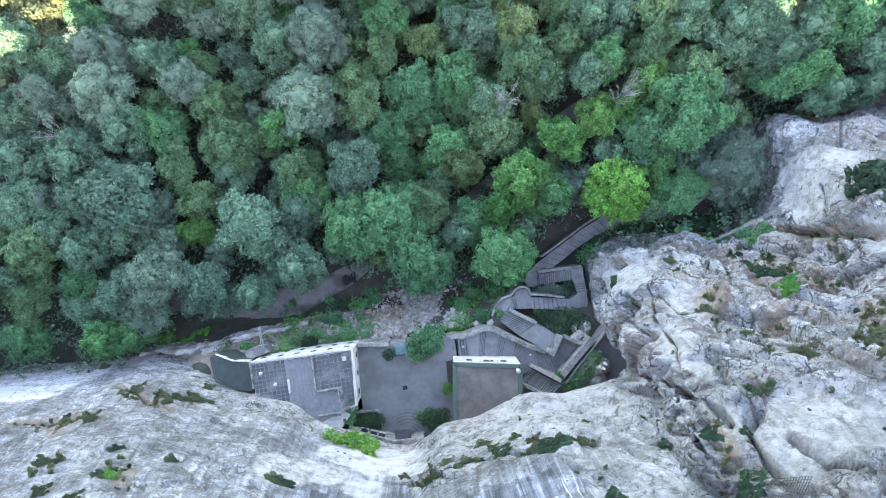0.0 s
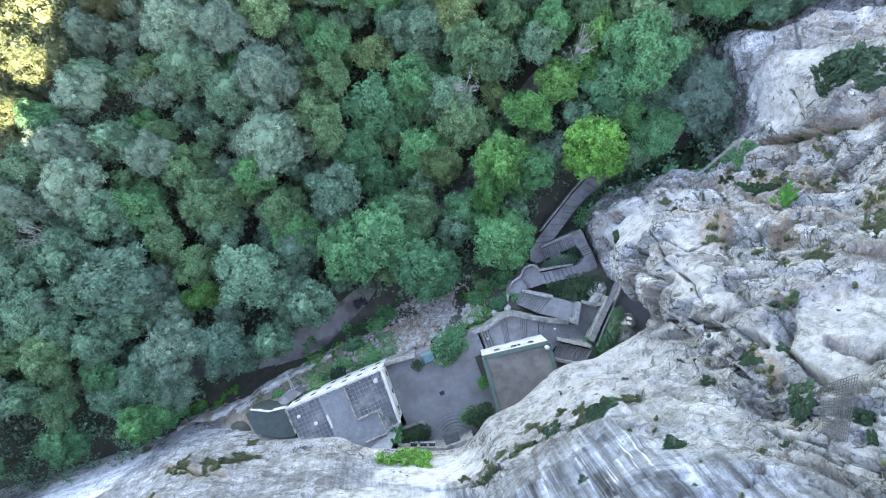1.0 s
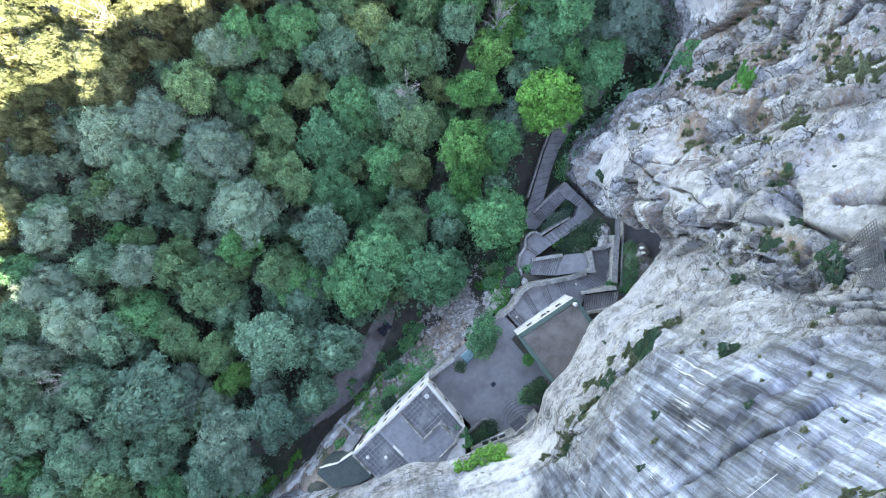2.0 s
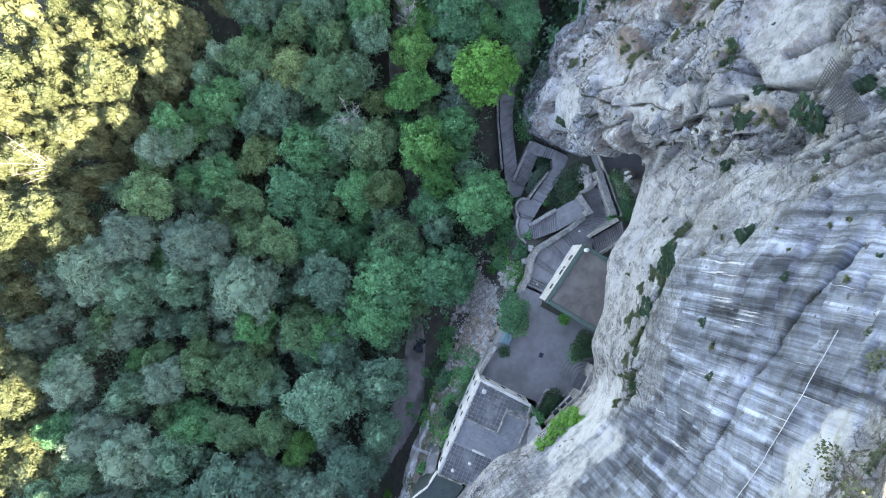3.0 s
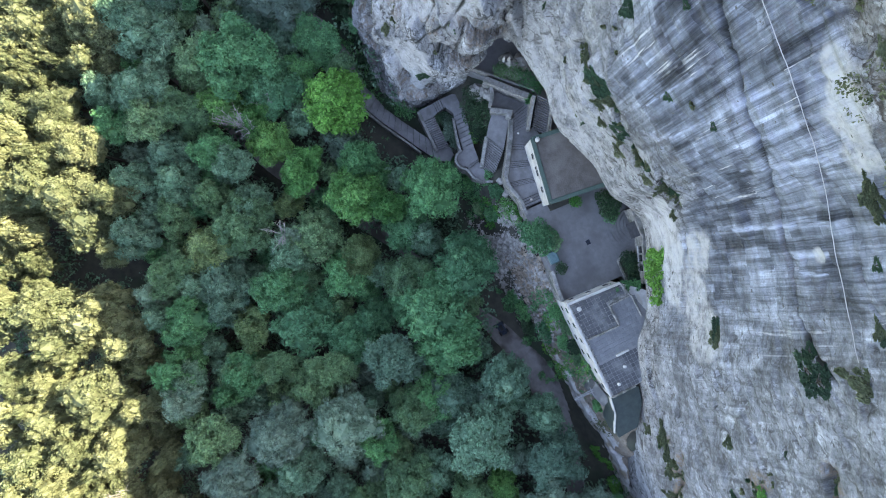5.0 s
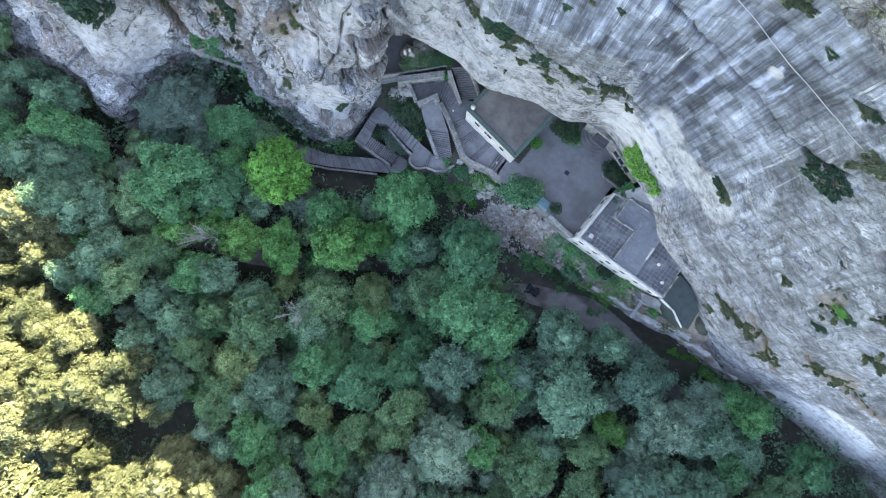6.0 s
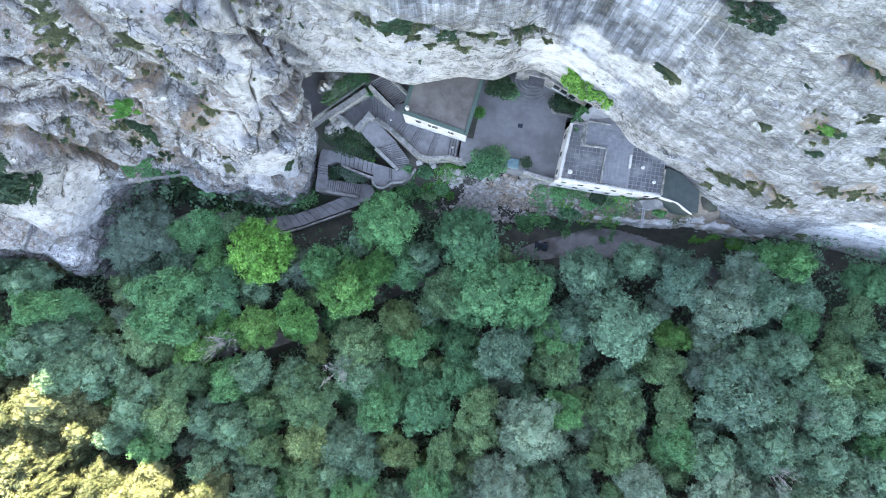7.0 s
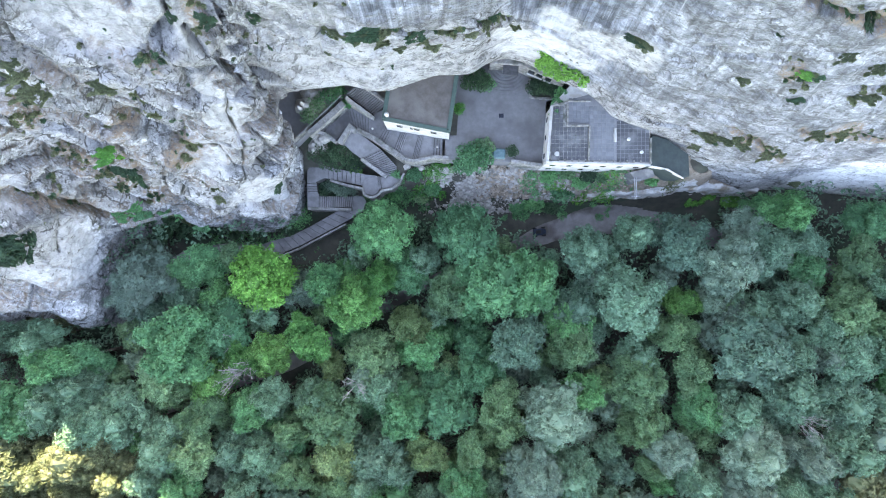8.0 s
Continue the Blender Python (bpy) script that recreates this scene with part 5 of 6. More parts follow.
def undergrowth():
    rng = np.random.default_rng(77)
    x, y = rng.uniform(-72, 72, 10000), rng.uniform(-70, 9, 10000)
    keep = (y < 4.5) & ((x < 8) | (x > 26) | (y < 2)) | (x > 39)
    for a, b, c in OPEN:
        keep &= np.hypot(x - a, y - b) > c + 0.4
    x, y = x[keep], y[keep]
    c = np.stack([x, y, ground_z(x, y) + 0.6 + rng.random(len(x)) ** 1.5 * 6.0], 1)
    v, q = leaf_cloud(rng, c, np.full(len(c), 1.0), len(c) * 11, 0.5)
    tagged(new("undergrowth", mesh_data("undergrowth", v, q, M_LEAF["blue"])), "dark leafy undergrowth on the forest floor", "undergrowth", kind="stuff")


undergrowth()


def far_woods():
    """The woods that go on down the valley, as one mass of crowns."""
    rng = np.random.default_rng(31)
    ball = bmesh.new()
    bmesh.ops.create_icosphere(ball, subdivisions=1, radius=1.0)
    unit = np.array([u.co for u in ball.verts])
    tri = np.array([[u.index for u in f.verts] for f in ball.faces])
    ball.free()
    v, q, blades = [], [], []
    for i in range(800):
        x, y = rng.uniform(-330, 330), -rng.random() ** 1.3 * 300 + 4
        if math.hypot(x, y) < 78 or y > -2 - 0.06 * abs(x):
            continue
        r = rng.uniform(4, 7.5)
        q.append(tri + len(v) * len(unit))
        v.append(unit * (r * rng.uniform(0.75, 1.15, (len(unit), 1))) * (1, 1, 0.9) + (x, y, float(ground_z(x, y)) + 9 + rng.uniform(-2, 2)))
        lv, lq = leaf_cloud(rng, v[-1][::3], np.full(len(v[-1][::3]), r * 0.28), 60, 1.3)
        blades.append(lv)
    leaves_v = np.concatenate(blades)
    tagged(new("far_woods", mesh_data("far_woods", leaves_v, np.arange(len(leaves_v)).reshape(-1, 4), M_LEAF["olive"])), "loose leafy tops of the woods down the valley", "woods", kind="stuff")
    tagged(new("far_woods", mesh_data("far_woods", np.concatenate(v), np.concatenate(q), M_LEAF["green"])), "mixed green woods covering the valley slope", "woods", kind="stuff")


far_woods()


# ---- shrubs and hanging plants on the rock ----
def shrub_model(seed, leaves, label, count=560, size=0.28, flat=0.6, name="shrub"):
    """A shrub one metre in radius with its foot at the origin: woody stems and a leafy crown."""
    rng = np.random.default_rng(seed)
    bush = thing(name, label, "shrub")
    n = 9
    a = np.arange(n) * 2.4
    r = 0.62 * np.sqrt((np.arange(n) + 0.3) / n)
    r = r * rng.uniform(0.8, 1.5, n)
    centres = np.stack([r * np.cos(a), r * np.sin(a), 0.25 + flat * (1 - r ** 2) * 0.6 + rng.normal(size=n) * 0.06], 1)
    bm = bmesh.new()
    for c in centres[::2]:
        limb(bm, (0, 0, -0.3), c, 0.05, 0.02, 5)
    part("stems", bm, M_BARK, bush)
    v, q = leaf_cloud(rng, centres, 0.12 + 0.24 * rng.random(n), count, size * 0.85, squash=flat)
    crown = new("crown", mesh_data("crown", v, q, leaves))
    crown.parent = bush
    return bush


SHRUBS = {"dark": shrub_model(1, M_LEAF["dark"], "dark green shrub growing from a ledge of the cliff"),
          "green": shrub_model(2, M_LEAF["dark"], "green shrub growing from a ledge of the cliff"),
          "lime": shrub_model(3, M_LEAF["lime"], "bright green shrub on the rock"),
          "olive": shrub_model(4, M_LEAF["scrub"], "olive-green tufted shrub on the rock"),
          "grey": shrub_model(5, M_LEAF["scrub"], "grey-green tufted shrub on the rock")}
SHRUBS["grass"] = shrub_model(6, M_LEAF["green"], "fresh green bush growing in a gully of the cliff")
SHRUBS_USED = set()


def shrub(kind, at, radius, tall=1.0, lean=(0, 0)):
    m = pose(*at, lean[0], lean[1], random.uniform(0, 360))
    bush = SHRUBS[kind]
    if kind in SHRUBS_USED:
        bush = copy_thing(bush, m)
    else:
        SHRUBS_USED.add(kind)
        bush.matrix_basis = m
    tagged(bush, group="cliff shrubs")
    bush.scale = (radius * random.uniform(0.85, 1.2), radius * random.uniform(0.85, 1.2), radius * tall)
    return bush


def ledge_shrubs(kind, rows):
    for s, h, r in rows:
        p, n = on_cliff(s, h)
        bush = shrub(kind, p + n * 0.12, r, 0.75)
        bush.rotation_euler = (0, 0, math.atan2(-n.x, n.y) + random.uniform(-0.35, 0.35))
        bush.scale = (bush.scale.x * 1.8, bush.scale.y * 0.95, bush.scale.z)


ledge_shrubs("dark", ((326.9, 0.336, 0.99), (328.6, 0.357, 0.69), (324.2, 0.521, 0.73), (333.4, 0.521, 0.39), (362.4, 0.594, 1.00), (363.4, 0.617, 1.13), (360.7, 0.602, 0.58),
                      (304.1, 0.706, 0.93), (328.3, 0.357, 0.98), (326.9, 0.339, 0.79), (324.2, 0.518, 0.69), (302.8, 0.623, 0.47), (315.7, 0.391, 0.59), (298.5, 0.792, 0.71),
                      (254.1, 0.391, 1.93), (254.9, 0.370, 1.57), (331.1, 0.349, 0.79), (328.6, 0.339, 0.69), (333.5, 0.315, 0.61), (342.5, 0.326, 0.72)))
ledge_shrubs("dark", ((254.4, 0.383, 2.33), (254.7, 0.432, 2.12), (256.6, 0.352, 1.71), (375.1, 0.550, 0.88), (376.8, 0.555, 0.97), (379.7, 0.558, 0.82), (359.2, 0.750, 0.49), (352.5, 0.789, 0.40),
                      (360.0, 0.344, 0.73), (359.3, 0.349, 0.52), (337.9, 0.607, 0.33), (327.7, 0.693, 0.30)))
ledge_shrubs("green", ((278.0, 0.325, 1.2), (278.7, 0.301, 1.15), (276.6, 0.313, 0.9), (291.1, 0.633, 0.44), (304.3, 0.607, 0.38), (302.3, 0.633, 0.46), (379.5, 0.432, 0.72), (380.2, 0.367, 0.72), (297.0, 0.180, 0.72), (291.7, 0.109, 0.98), (293.4, 0.571, 0.31), (316.5, 0.271, 0.32),
                       (314.5, 0.297, 0.32), (372.7, 0.474, 0.24), (262.5, 0.000, 1.14), (259.8, 0.000, 0.82)))
ledge_shrubs("grass", ((271.4, 0.148, 1.19), (274.1, 0.130, 1.20), (276.3, 0.081, 1.39), (279.5, 0.076, 1.24), (273.9, 0.156, 0.88), (282.2, 0.065, 1.09), (274.3, 0.060, 1.10)))
ledge_shrubs("dark", ((302.3, 0.709, 0.85), (304.5, 0.714, 0.83), (298.9, 0.802, 0.70), (300.2, 0.813, 0.60), (297.5, 0.667, 0.41), (302.8, 0.625, 0.42)))
ledge_shrubs("lime", ((279.1, 0.41, 1.15), (278.9, 0.385, 1.1), (278.3, 0.395, 0.8), (378.3, 0.425, 0.61)))
ledge_shrubs("olive", ((284.6, 0.571, 0.95), (283.9, 0.581, 0.73), (274.1, 0.604, 0.83), (273.7, 0.584, 0.96), (273.9, 0.555, 0.98), (274.3, 0.521, 0.90), (249.0, 0.060, 2.07), (245.7, 0.031, 1.29), (250.3, 0.036, 1.29), (375.5, 0.130, 1.04), (377.8, 0.151, 1.04),
                       (380.4, 0.172, 0.79), (384.3, 0.193, 0.80), (375.6, 0.065, 0.62), (386.8, 0.344, 0.86), (390.4, 0.349, 0.88), (387.7, 0.485, 0.88), (380.6, 0.500, 0.68), (385.3, 0.537, 0.82), (288.2, 0.261, 0.82), (288.0, 0.221, 0.70)))
ledge_shrubs("olive", ((346.7, 0.839, 0.5), (347.6, 0.845, 0.5), (347.2, 0.832, 0.45), (276.9, 0.638, 0.8), (276.6, 0.608, 0.9), (275.7, 0.574, 0.9), (275.7, 0.538, 0.8), (362.6, 0.690, 1.12), (358.1, 0.742, 0.57), (347.1, 0.828, 0.77), (348.5, 0.828, 0.57), (328.4, 0.940, 0.46), (329.1, 0.922, 0.47), (338.1, 0.972, 0.39), (325.4, 0.336, 0.69), (328.1, 0.354, 0.78), (330.0, 0.346, 0.74), (333.0, 0.328, 0.65), (336.6, 0.300, 0.51), (341.0, 0.305, 0.62), (343.5, 0.305, 0.68), (345.9, 0.250, 0.50), (334.4, 0.274, 0.52), (330.0, 0.302, 0.51), (277.0, 0.076, 1.55),
                       (273.7, 0.089, 1.69), (279.5, 0.036, 1.43), (272.2, 0.130, 1.35)))
ledge_shrubs("grey", ((360.0, 0.344, 0.78), (360.9, 0.339, 0.63), (372.9, 0.344, 0.64), (331.5, 0.268, 0.63), (335.4, 0.237, 0.75), (339.6, 0.292, 0.52), (395.5, 0.049, 0.70), (319.8, 0.156, 0.39), (323.2, 0.219, 0.32), (284.3, 0.201, 1.00)))


for x, y, z, r, c in ((-34.9, 3.42, -9, 1.8, "dark"), (-37.65, 4.17, -8, 1.6, "green"), (-32.07, 3.13, -10, 1.6, "green"), (-41.03, 4.32, -8, 1.5, "dark"), (-36.9, 2.52, -11, 1.7, "dark"), (-29.58, 2.36, -11, 1.3, "green"),
                      (-26.33, 1.87, -11, 1.2, "dark"), (-40.15, 2.11, -11, 1.8, "dark")):
    shrub(c, (x, y, z - 0.4), r, 1.1)


def hanging_fig():
    """A bright green plant that hangs from the rock over the terrace's back corner."""
    fig = thing("hanging_fig_plant", "bright green leafy plant hanging from the cliff above the terrace", "plant", on_cliff(353.7, 0.107)[0] + Vector((-0.2, -0.6, 0.3)))
    rng = np.random.default_rng(8)
    n = 22
    k = rng.random(n)
    centres = np.stack([-2.6 + 5.0 * k, 1.1 - 2.0 * k ** 1.5 + rng.normal(size=n) * 0.45, rng.normal(size=n) * 0.25 - 0.6 * k], 1)
    bm = bmesh.new()
    for c in centres[::3]:
        limb(bm, (0.3, 2.4, -0.4), c, 0.07, 0.02, 5)
    part("stems", bm, M_BARK, fig)
    v, q = leaf_cloud(rng, centres, 0.35 + 0.3 * rng.random(n), 1500, 0.3, squash=0.6)
    part_ob = new("crown", mesh_data("crown", v, q, M_LEAF["fig"]))
    part_ob.parent = fig
    fig.scale = (1.2, 1.2, 1.1)


hanging_fig()


# ---- planting on the terrace and round the stairs ----
def round_bush(at, rx, ry, rz, leaves, label, count=900, size=0.2, name="bush", clipped=False):
    rng = np.random.default_rng(int(abs(at[0] * 100)) + 3)
    bush = thing(name, label, "bush", at)
    n = 5 if clipped else 14
    a, k = np.arange(n) * 2.4, np.sqrt((np.arange(n) + 0.3) / n) * (0.3 if clipped else 0.75)
    centres = np.stack([k * np.cos(a) * rx, k * np.sin(a) * ry, rz * (0.55 + 0.3 * (1 - k) + rng.normal(size=n) * 0.08)], 1)
    bm = bmesh.new()
    for c in centres[::2]:
        limb(bm, (0, 0, -0.4), c, 0.06, 0.02, 5)
    part("stems", bm, M_BARK, bush)
    v, q = leaf_cloud(rng, centres, min(rx, ry) * (0.75 if clipped else 0.35 + 0 * 1) * (0.8 + 0.4 * rng.random(n)), count, size)
    crown = new("crown", mesh_data("crown", v, q, leaves))
    crown.parent = bush
    return bush


round_bush((4.14, 20.79, 0), 2.4, 1.6, 2.2, M_LEAF["dark"], "dark evergreen bush beside the shop on the terrace", 1400, 0.26)
round_bush((5.29, 20.65, 0), 1.4, 1.2, 1.6, M_LEAF["green"], "green bush on the terrace beside the grotto steps", 800)
round_bush((2, 17.43, 0), 0.85, 0.85, 1.7, M_LEAF["lime"], "clipped round bush beside the shop wall", 700, 0.16, clipped=True)
for x, y in ((11.5, 20.22), (12.72, 20.22), (14, 20.08)):
    round_bush((x, y, 0.1), 1.3, 1.3, 1.5, M_LEAF["dark"], "dark clipped bush in the planting bed", 700, 0.24)
for x, y in ((13.79, 17.83), (13.57, 16.54), (14.21, 18.88)):
    round_bush((x, y, 2.2), 0.8, 0.9, 2.0, M_LEAF["green"], "dark green ivy mound climbing the convent wall", 500, 0.24, "ivy")
round_bush((3.91, 11.65, -1), 2.5, 2.3, 3.2, M_LEAF["green"], "leafy green shrub at the terrace edge", 2200, 0.28)
round_bush((2.78, 10.69, -2), 1.8, 1.5, 2.4, M_LEAF["green"], "leafy green shrub below the terrace edge", 1100, 0.28)
round_bush((5.22, 12.79, 0), 1.3, 1.2, 2.0, M_LEAF["olive"], "light green shrub at the terrace edge", 700, 0.24)
round_bush((8.65, 12.22, 0), 0.9, 0.9, 1.3, M_LEAF["dark"], "small dark bush at the terrace edge", 450, 0.2)
for x, y, r, c in ((-16.09, 13.13, 2.1, "dark"), (-13.51, 13.13, 2.3, "dark"), (-11.99, 11.77, 1.7, "dark"), (-14.7, 12.08, 2.0, "dark"), (-11.84, 10.7, 0.9, "lime"), (-16.65, 15.23, 1.2, "dark"), (-14.62, 8.88, 1.4, "grey"), (-16.19, 8.72, 1.0, "grey"),
                   (-12.89, 8.49, 1.2, "grey"), (-20.82, 4.5, 2.2, "green"), (-22.11, 3.33, 1.8, "dark"), (-20.19, 6.44, 1.4, "dark"), (-16.6, 8.3, 1.1, "dark"), (-13.9, 8.1, 1.0, "grey"), (-12.2, 7.7, 0.9, "grey"), (-15.3, 8.0, 1.1, "dark"), (-17.1, 13.3, 1.6, "dark")):
    round_bush((x, y, {2.1: -5.4, 2.3: -5.4}.get(r, -6.6 if y > 10 else (-9.0 if y > 8 else -11.5))), r, r, r * 1.1, M_LEAF[c], "garden bush beside the stone staircase", 900, 0.24)
for x, y, r, c in ((-16, 18.29, 1.3, "olive"), (-14.58, 19.36, 1.5, "green"), (-17.08, 16.86, 1.2, "olive"), (-13.15, 20.08, 1.0, "green"), (-12.08, 18.51, 0.8, "green")):
    round_bush((x, y, -0.7), r, r, r * 0.8, M_LEAF[c], "low green planting on the rock garden under the overhang", 500, 0.2)


# ---- the bank below the terrace: rubble, grass, path ----
def scatter_stones(name, label, mat, count, middle, width, y0, y1, small, large, seed):
    rng = np.random.default_rng(seed)
    cube = np.array([(x, y, z) for x in (-1, 1) for y in (-1, 1) for z in (-1, 1)], float)
    sides = np.array(((0, 1, 3, 2), (4, 6, 7, 5), (0, 4, 5, 1), (2, 3, 7, 6), (0, 2, 6, 4), (1, 5, 7, 3)))
    x, y = rng.normal(middle, width, count), rng.uniform(y0, y1, count)
    keep = (layers(x / 1.6, y / 1.6, x * 0, 3, seed) > -0.18 + 0.25 * np.abs(x - middle) / width - 0.25) & (np.abs(x - middle) < 2.2 * width)
    x, y = x[keep], y[keep]
    z = ground_z(x, y)
    r = small + large * rng.random(len(x)) ** 6
    a = rng.random(len(x)) * 6
    c = cube[None] * r[:, None, None] * rng.uniform(0.45, 1.3, (len(x), 8, 3))
    v = np.stack([c[..., 0] * np.cos(a)[:, None] - c[..., 1] * np.sin(a)[:, None] + x[:, None], c[..., 0] * np.sin(a)[:, None] + c[..., 1] * np.cos(a)[:, None] + y[:, None],
                  c[..., 2] * 0.8 + (z + r * 0.3)[:, None]], -1)
    faces = (sides[None] + 8 * np.arange(len(x))[:, None, None]).reshape(-1, 4)
    tagged(new(name, mesh_data(name, v.reshape(-1, 3), faces, mat)), label, "rubble", kind="stuff")


scatter_stones("rubble", "loose grey limestone rubble on the bank below the terrace", M_STONES, 5200, 4.0, 3.2, 5.4, 10.6, 0.05, 0.3, 12)
scatter_stones("rubble", "brownish broken stone at the foot of the terrace wall", M_BROWNSTONE, 3000, 9.0, 2.4, 7.2, 11.0, 0.05, 0.24, 13)
scatter_stones("gravel", "pale gravel and earth on the bank", M_STONES, 5000, 5.0, 5.0, 5.0, 11.0, 0.03, 0.08, 14)
scatter_stones("gravel", "stony earth below the convent wall", M_BROWNSTONE, 2500, 22.0, 4.0, 8.0, 11.0, 0.04, 0.2, 15)


def grass_patch(x0, x1, y0, y1, count, leaves, label, seed, lift=0.15, size=0.3):
    rng = np.random.default_rng(seed)
    x, y = rng.uniform(x0, x1, count), rng.uniform(y0, y1, count)
    rim = np.maximum(np.abs(x - (x0 + x1) / 2) * 2 / (x1 - x0), np.abs(y - (y0 + y1) / 2) * 2 / (y1 - y0))
    keep = layers(x / 2.2, y / 2.2, x * 0, 3, seed) > 0.5 * rim ** 3 - 0.08
    x, y = x[keep], y[keep]
    c = np.stack([x, y, ground_z(x, y) + lift], 1)
    v, q = leaf_cloud(rng, c, np.full(len(c), 0.3), len(c) * 6, size, slim=0.35)
    tagged(new("grass", mesh_data("grass", v, q, leaves)), label, "grass", kind="stuff")


grass_patch(8.0, 24.5, 4.2, 12.0, 4200, M_LEAF["green"], "green weeds and grass on the bank below the convent", 21)
grass_patch(17.0, 27.0, 8.0, 11.0, 500, M_LEAF["olive"], "dry grass on the bank below the convent", 22)
grass_patch(13.0, 24.0, 6.5, 11.5, 1500, M_LEAF["lime"], "bright green weeds below the convent wall", 27)
grass_patch(-5.0, 1.0, 7.0, 11.5, 600, M_LEAF["lime"], "bright green weeds beside the stairs", 28)
grass_patch(-12.0, -1.5, 5.0, 10.5, 1800, M_LEAF["green"], "green weeds on the bank beside the stairs", 23)
grass_patch(-2.5, 2.0, 8.5, 11.0, 300, M_LEAF["olive"], "dry weeds at the foot of the terrace", 24)
grass_patch(35.0, 43.5, 6.2, 8.4, 1800, M_LEAF["lime"], "bright grass strip at the foot of the cliff", 25)
grass_patch(-40.0, -18.0, -2.0, 6.0, 2000, M_LEAF["green"], "green undergrowth at the foot of the cliff", 26)


def ribbon(name, points, widths, mat, label, lift=0.06):
    """A path laid over the ground."""
    pts = np.array(points, float)
    t = np.linspace(0, len(pts) - 1, 160)
    x, y, w = (np.interp(t, np.arange(len(pts)), v) for v in (pts[:, 0], pts[:, 1], np.array(widths, float)))
    x, y = smooth(x, 8), smooth(y, 8)
    dx, dy = np.gradient(x), np.gradient(y)
    l = np.hypot(dx, dy) + 1e-9
    k = np.linspace(-1, 1, 9)
    edge = 1 + 0.18 * layers(t * 1.3, t * 0, t * 0, 3, 91)
    xx = x[:, None] - (dy / l * w * edge / 2)[:, None] * k
    yy = y[:, None] + (dx / l * w * edge / 2)[:, None] * k
    zz = ground_z(xx, yy) + lift - 0.12 * (np.abs(k) > 0.95)
    a = np.arange(xx.size).reshape(xx.shape)
    q = np.stack([a[:-1, :-1], a[1:, :-1], a[1:, 1:], a[:-1, 1:]], -1).reshape(-1, 4)
    return tagged(new(name, mesh_data(name, np.stack([xx, yy, zz], -1).reshape(-1, 3), q, mat, True)), label, "path", kind="structure")


ribbon("path", ((-45.31, -25.37), (-34.28, -21.13), (-29.19, -19.26), (-22.4, -16.88), (-15.45, -12.51), (-7.05, -7.47), (1.33, -3.24), (9.63, 0.08), (14.62, 2.16),
                (22.09, 4.4), (30.4, 4.07), (42.86, 0.91), (55.91, -2.85), (65.82, -4.95), (76.9, -6.63)),
       (2.6, 2.6, 2.6, 3, 2.4, 2.2, 1.6, 1.4, 3.4, 4.6, 4, 3, 4, 4, 3), M_PATH, "grey-brown trodden forest path and clearing")
ribbon("path", ((-25.31, -0.41), (-29.28, 0.08), (-36.72, -0.74), (-41.03, -3.24), (-40.63, -9.99), (-30.88, -17.73)), (2.2, 2.2, 2.4, 2.2, 2, 2), M_PATH,
       "grey-brown footpath leading to the stairs")

ribbon("bank", ((8.0, 8.9), (12.0, 8.7), (16.0, 8.6), (20.0, 8.5), (24.0, 8.7), (27.5, 8.9)), (2.6, 3.4, 3.6, 3.4, 3.2, 2.4), M_BANK, "dry tan earth and grit of the bank below the convent", 0.12)
scatter_stones("rubble", "pale broken stone strewn on the bank below the convent", M_STONES, 2600, 15.0, 5.5, 7.0, 10.6, 0.05, 0.22, 16)

# bushes on the bank below the convent
for x, y, r, c in ((13.9, 9.68, 1.2, "green"), (16.37, 7.63, 1.7, "green"), (12.94, 6.51, 1.6, "green"), (18.34, 9.01, 1.3, "green"), (19.28, 9.91, 1.2, "dark"), (10.53, 6.11, 1.2, "green"),
                   (16.59, 10.06, 1.0, "olive"), (21.06, 9.56, 0.9, "olive"), (27.34, 9.14, 1.0, "green"), (15.35, 6.11, 1.4, "dark"), (-3.81, 9.79, 1.1, "green"), (-1.49, 8.33, 1.3, "green"),
                   (-6.68, 7.63, 1.1, "green"), (-9.97, 6.35, 1.3, "green"), (-3.1, 7.23, 1.0, "olive")):
    round_bush((x, y, float(ground_z(x, y)) - 0.1), r, r, r * 0.9, M_LEAF[c], "wild green bush on the bank below the terrace", 800, 0.3)


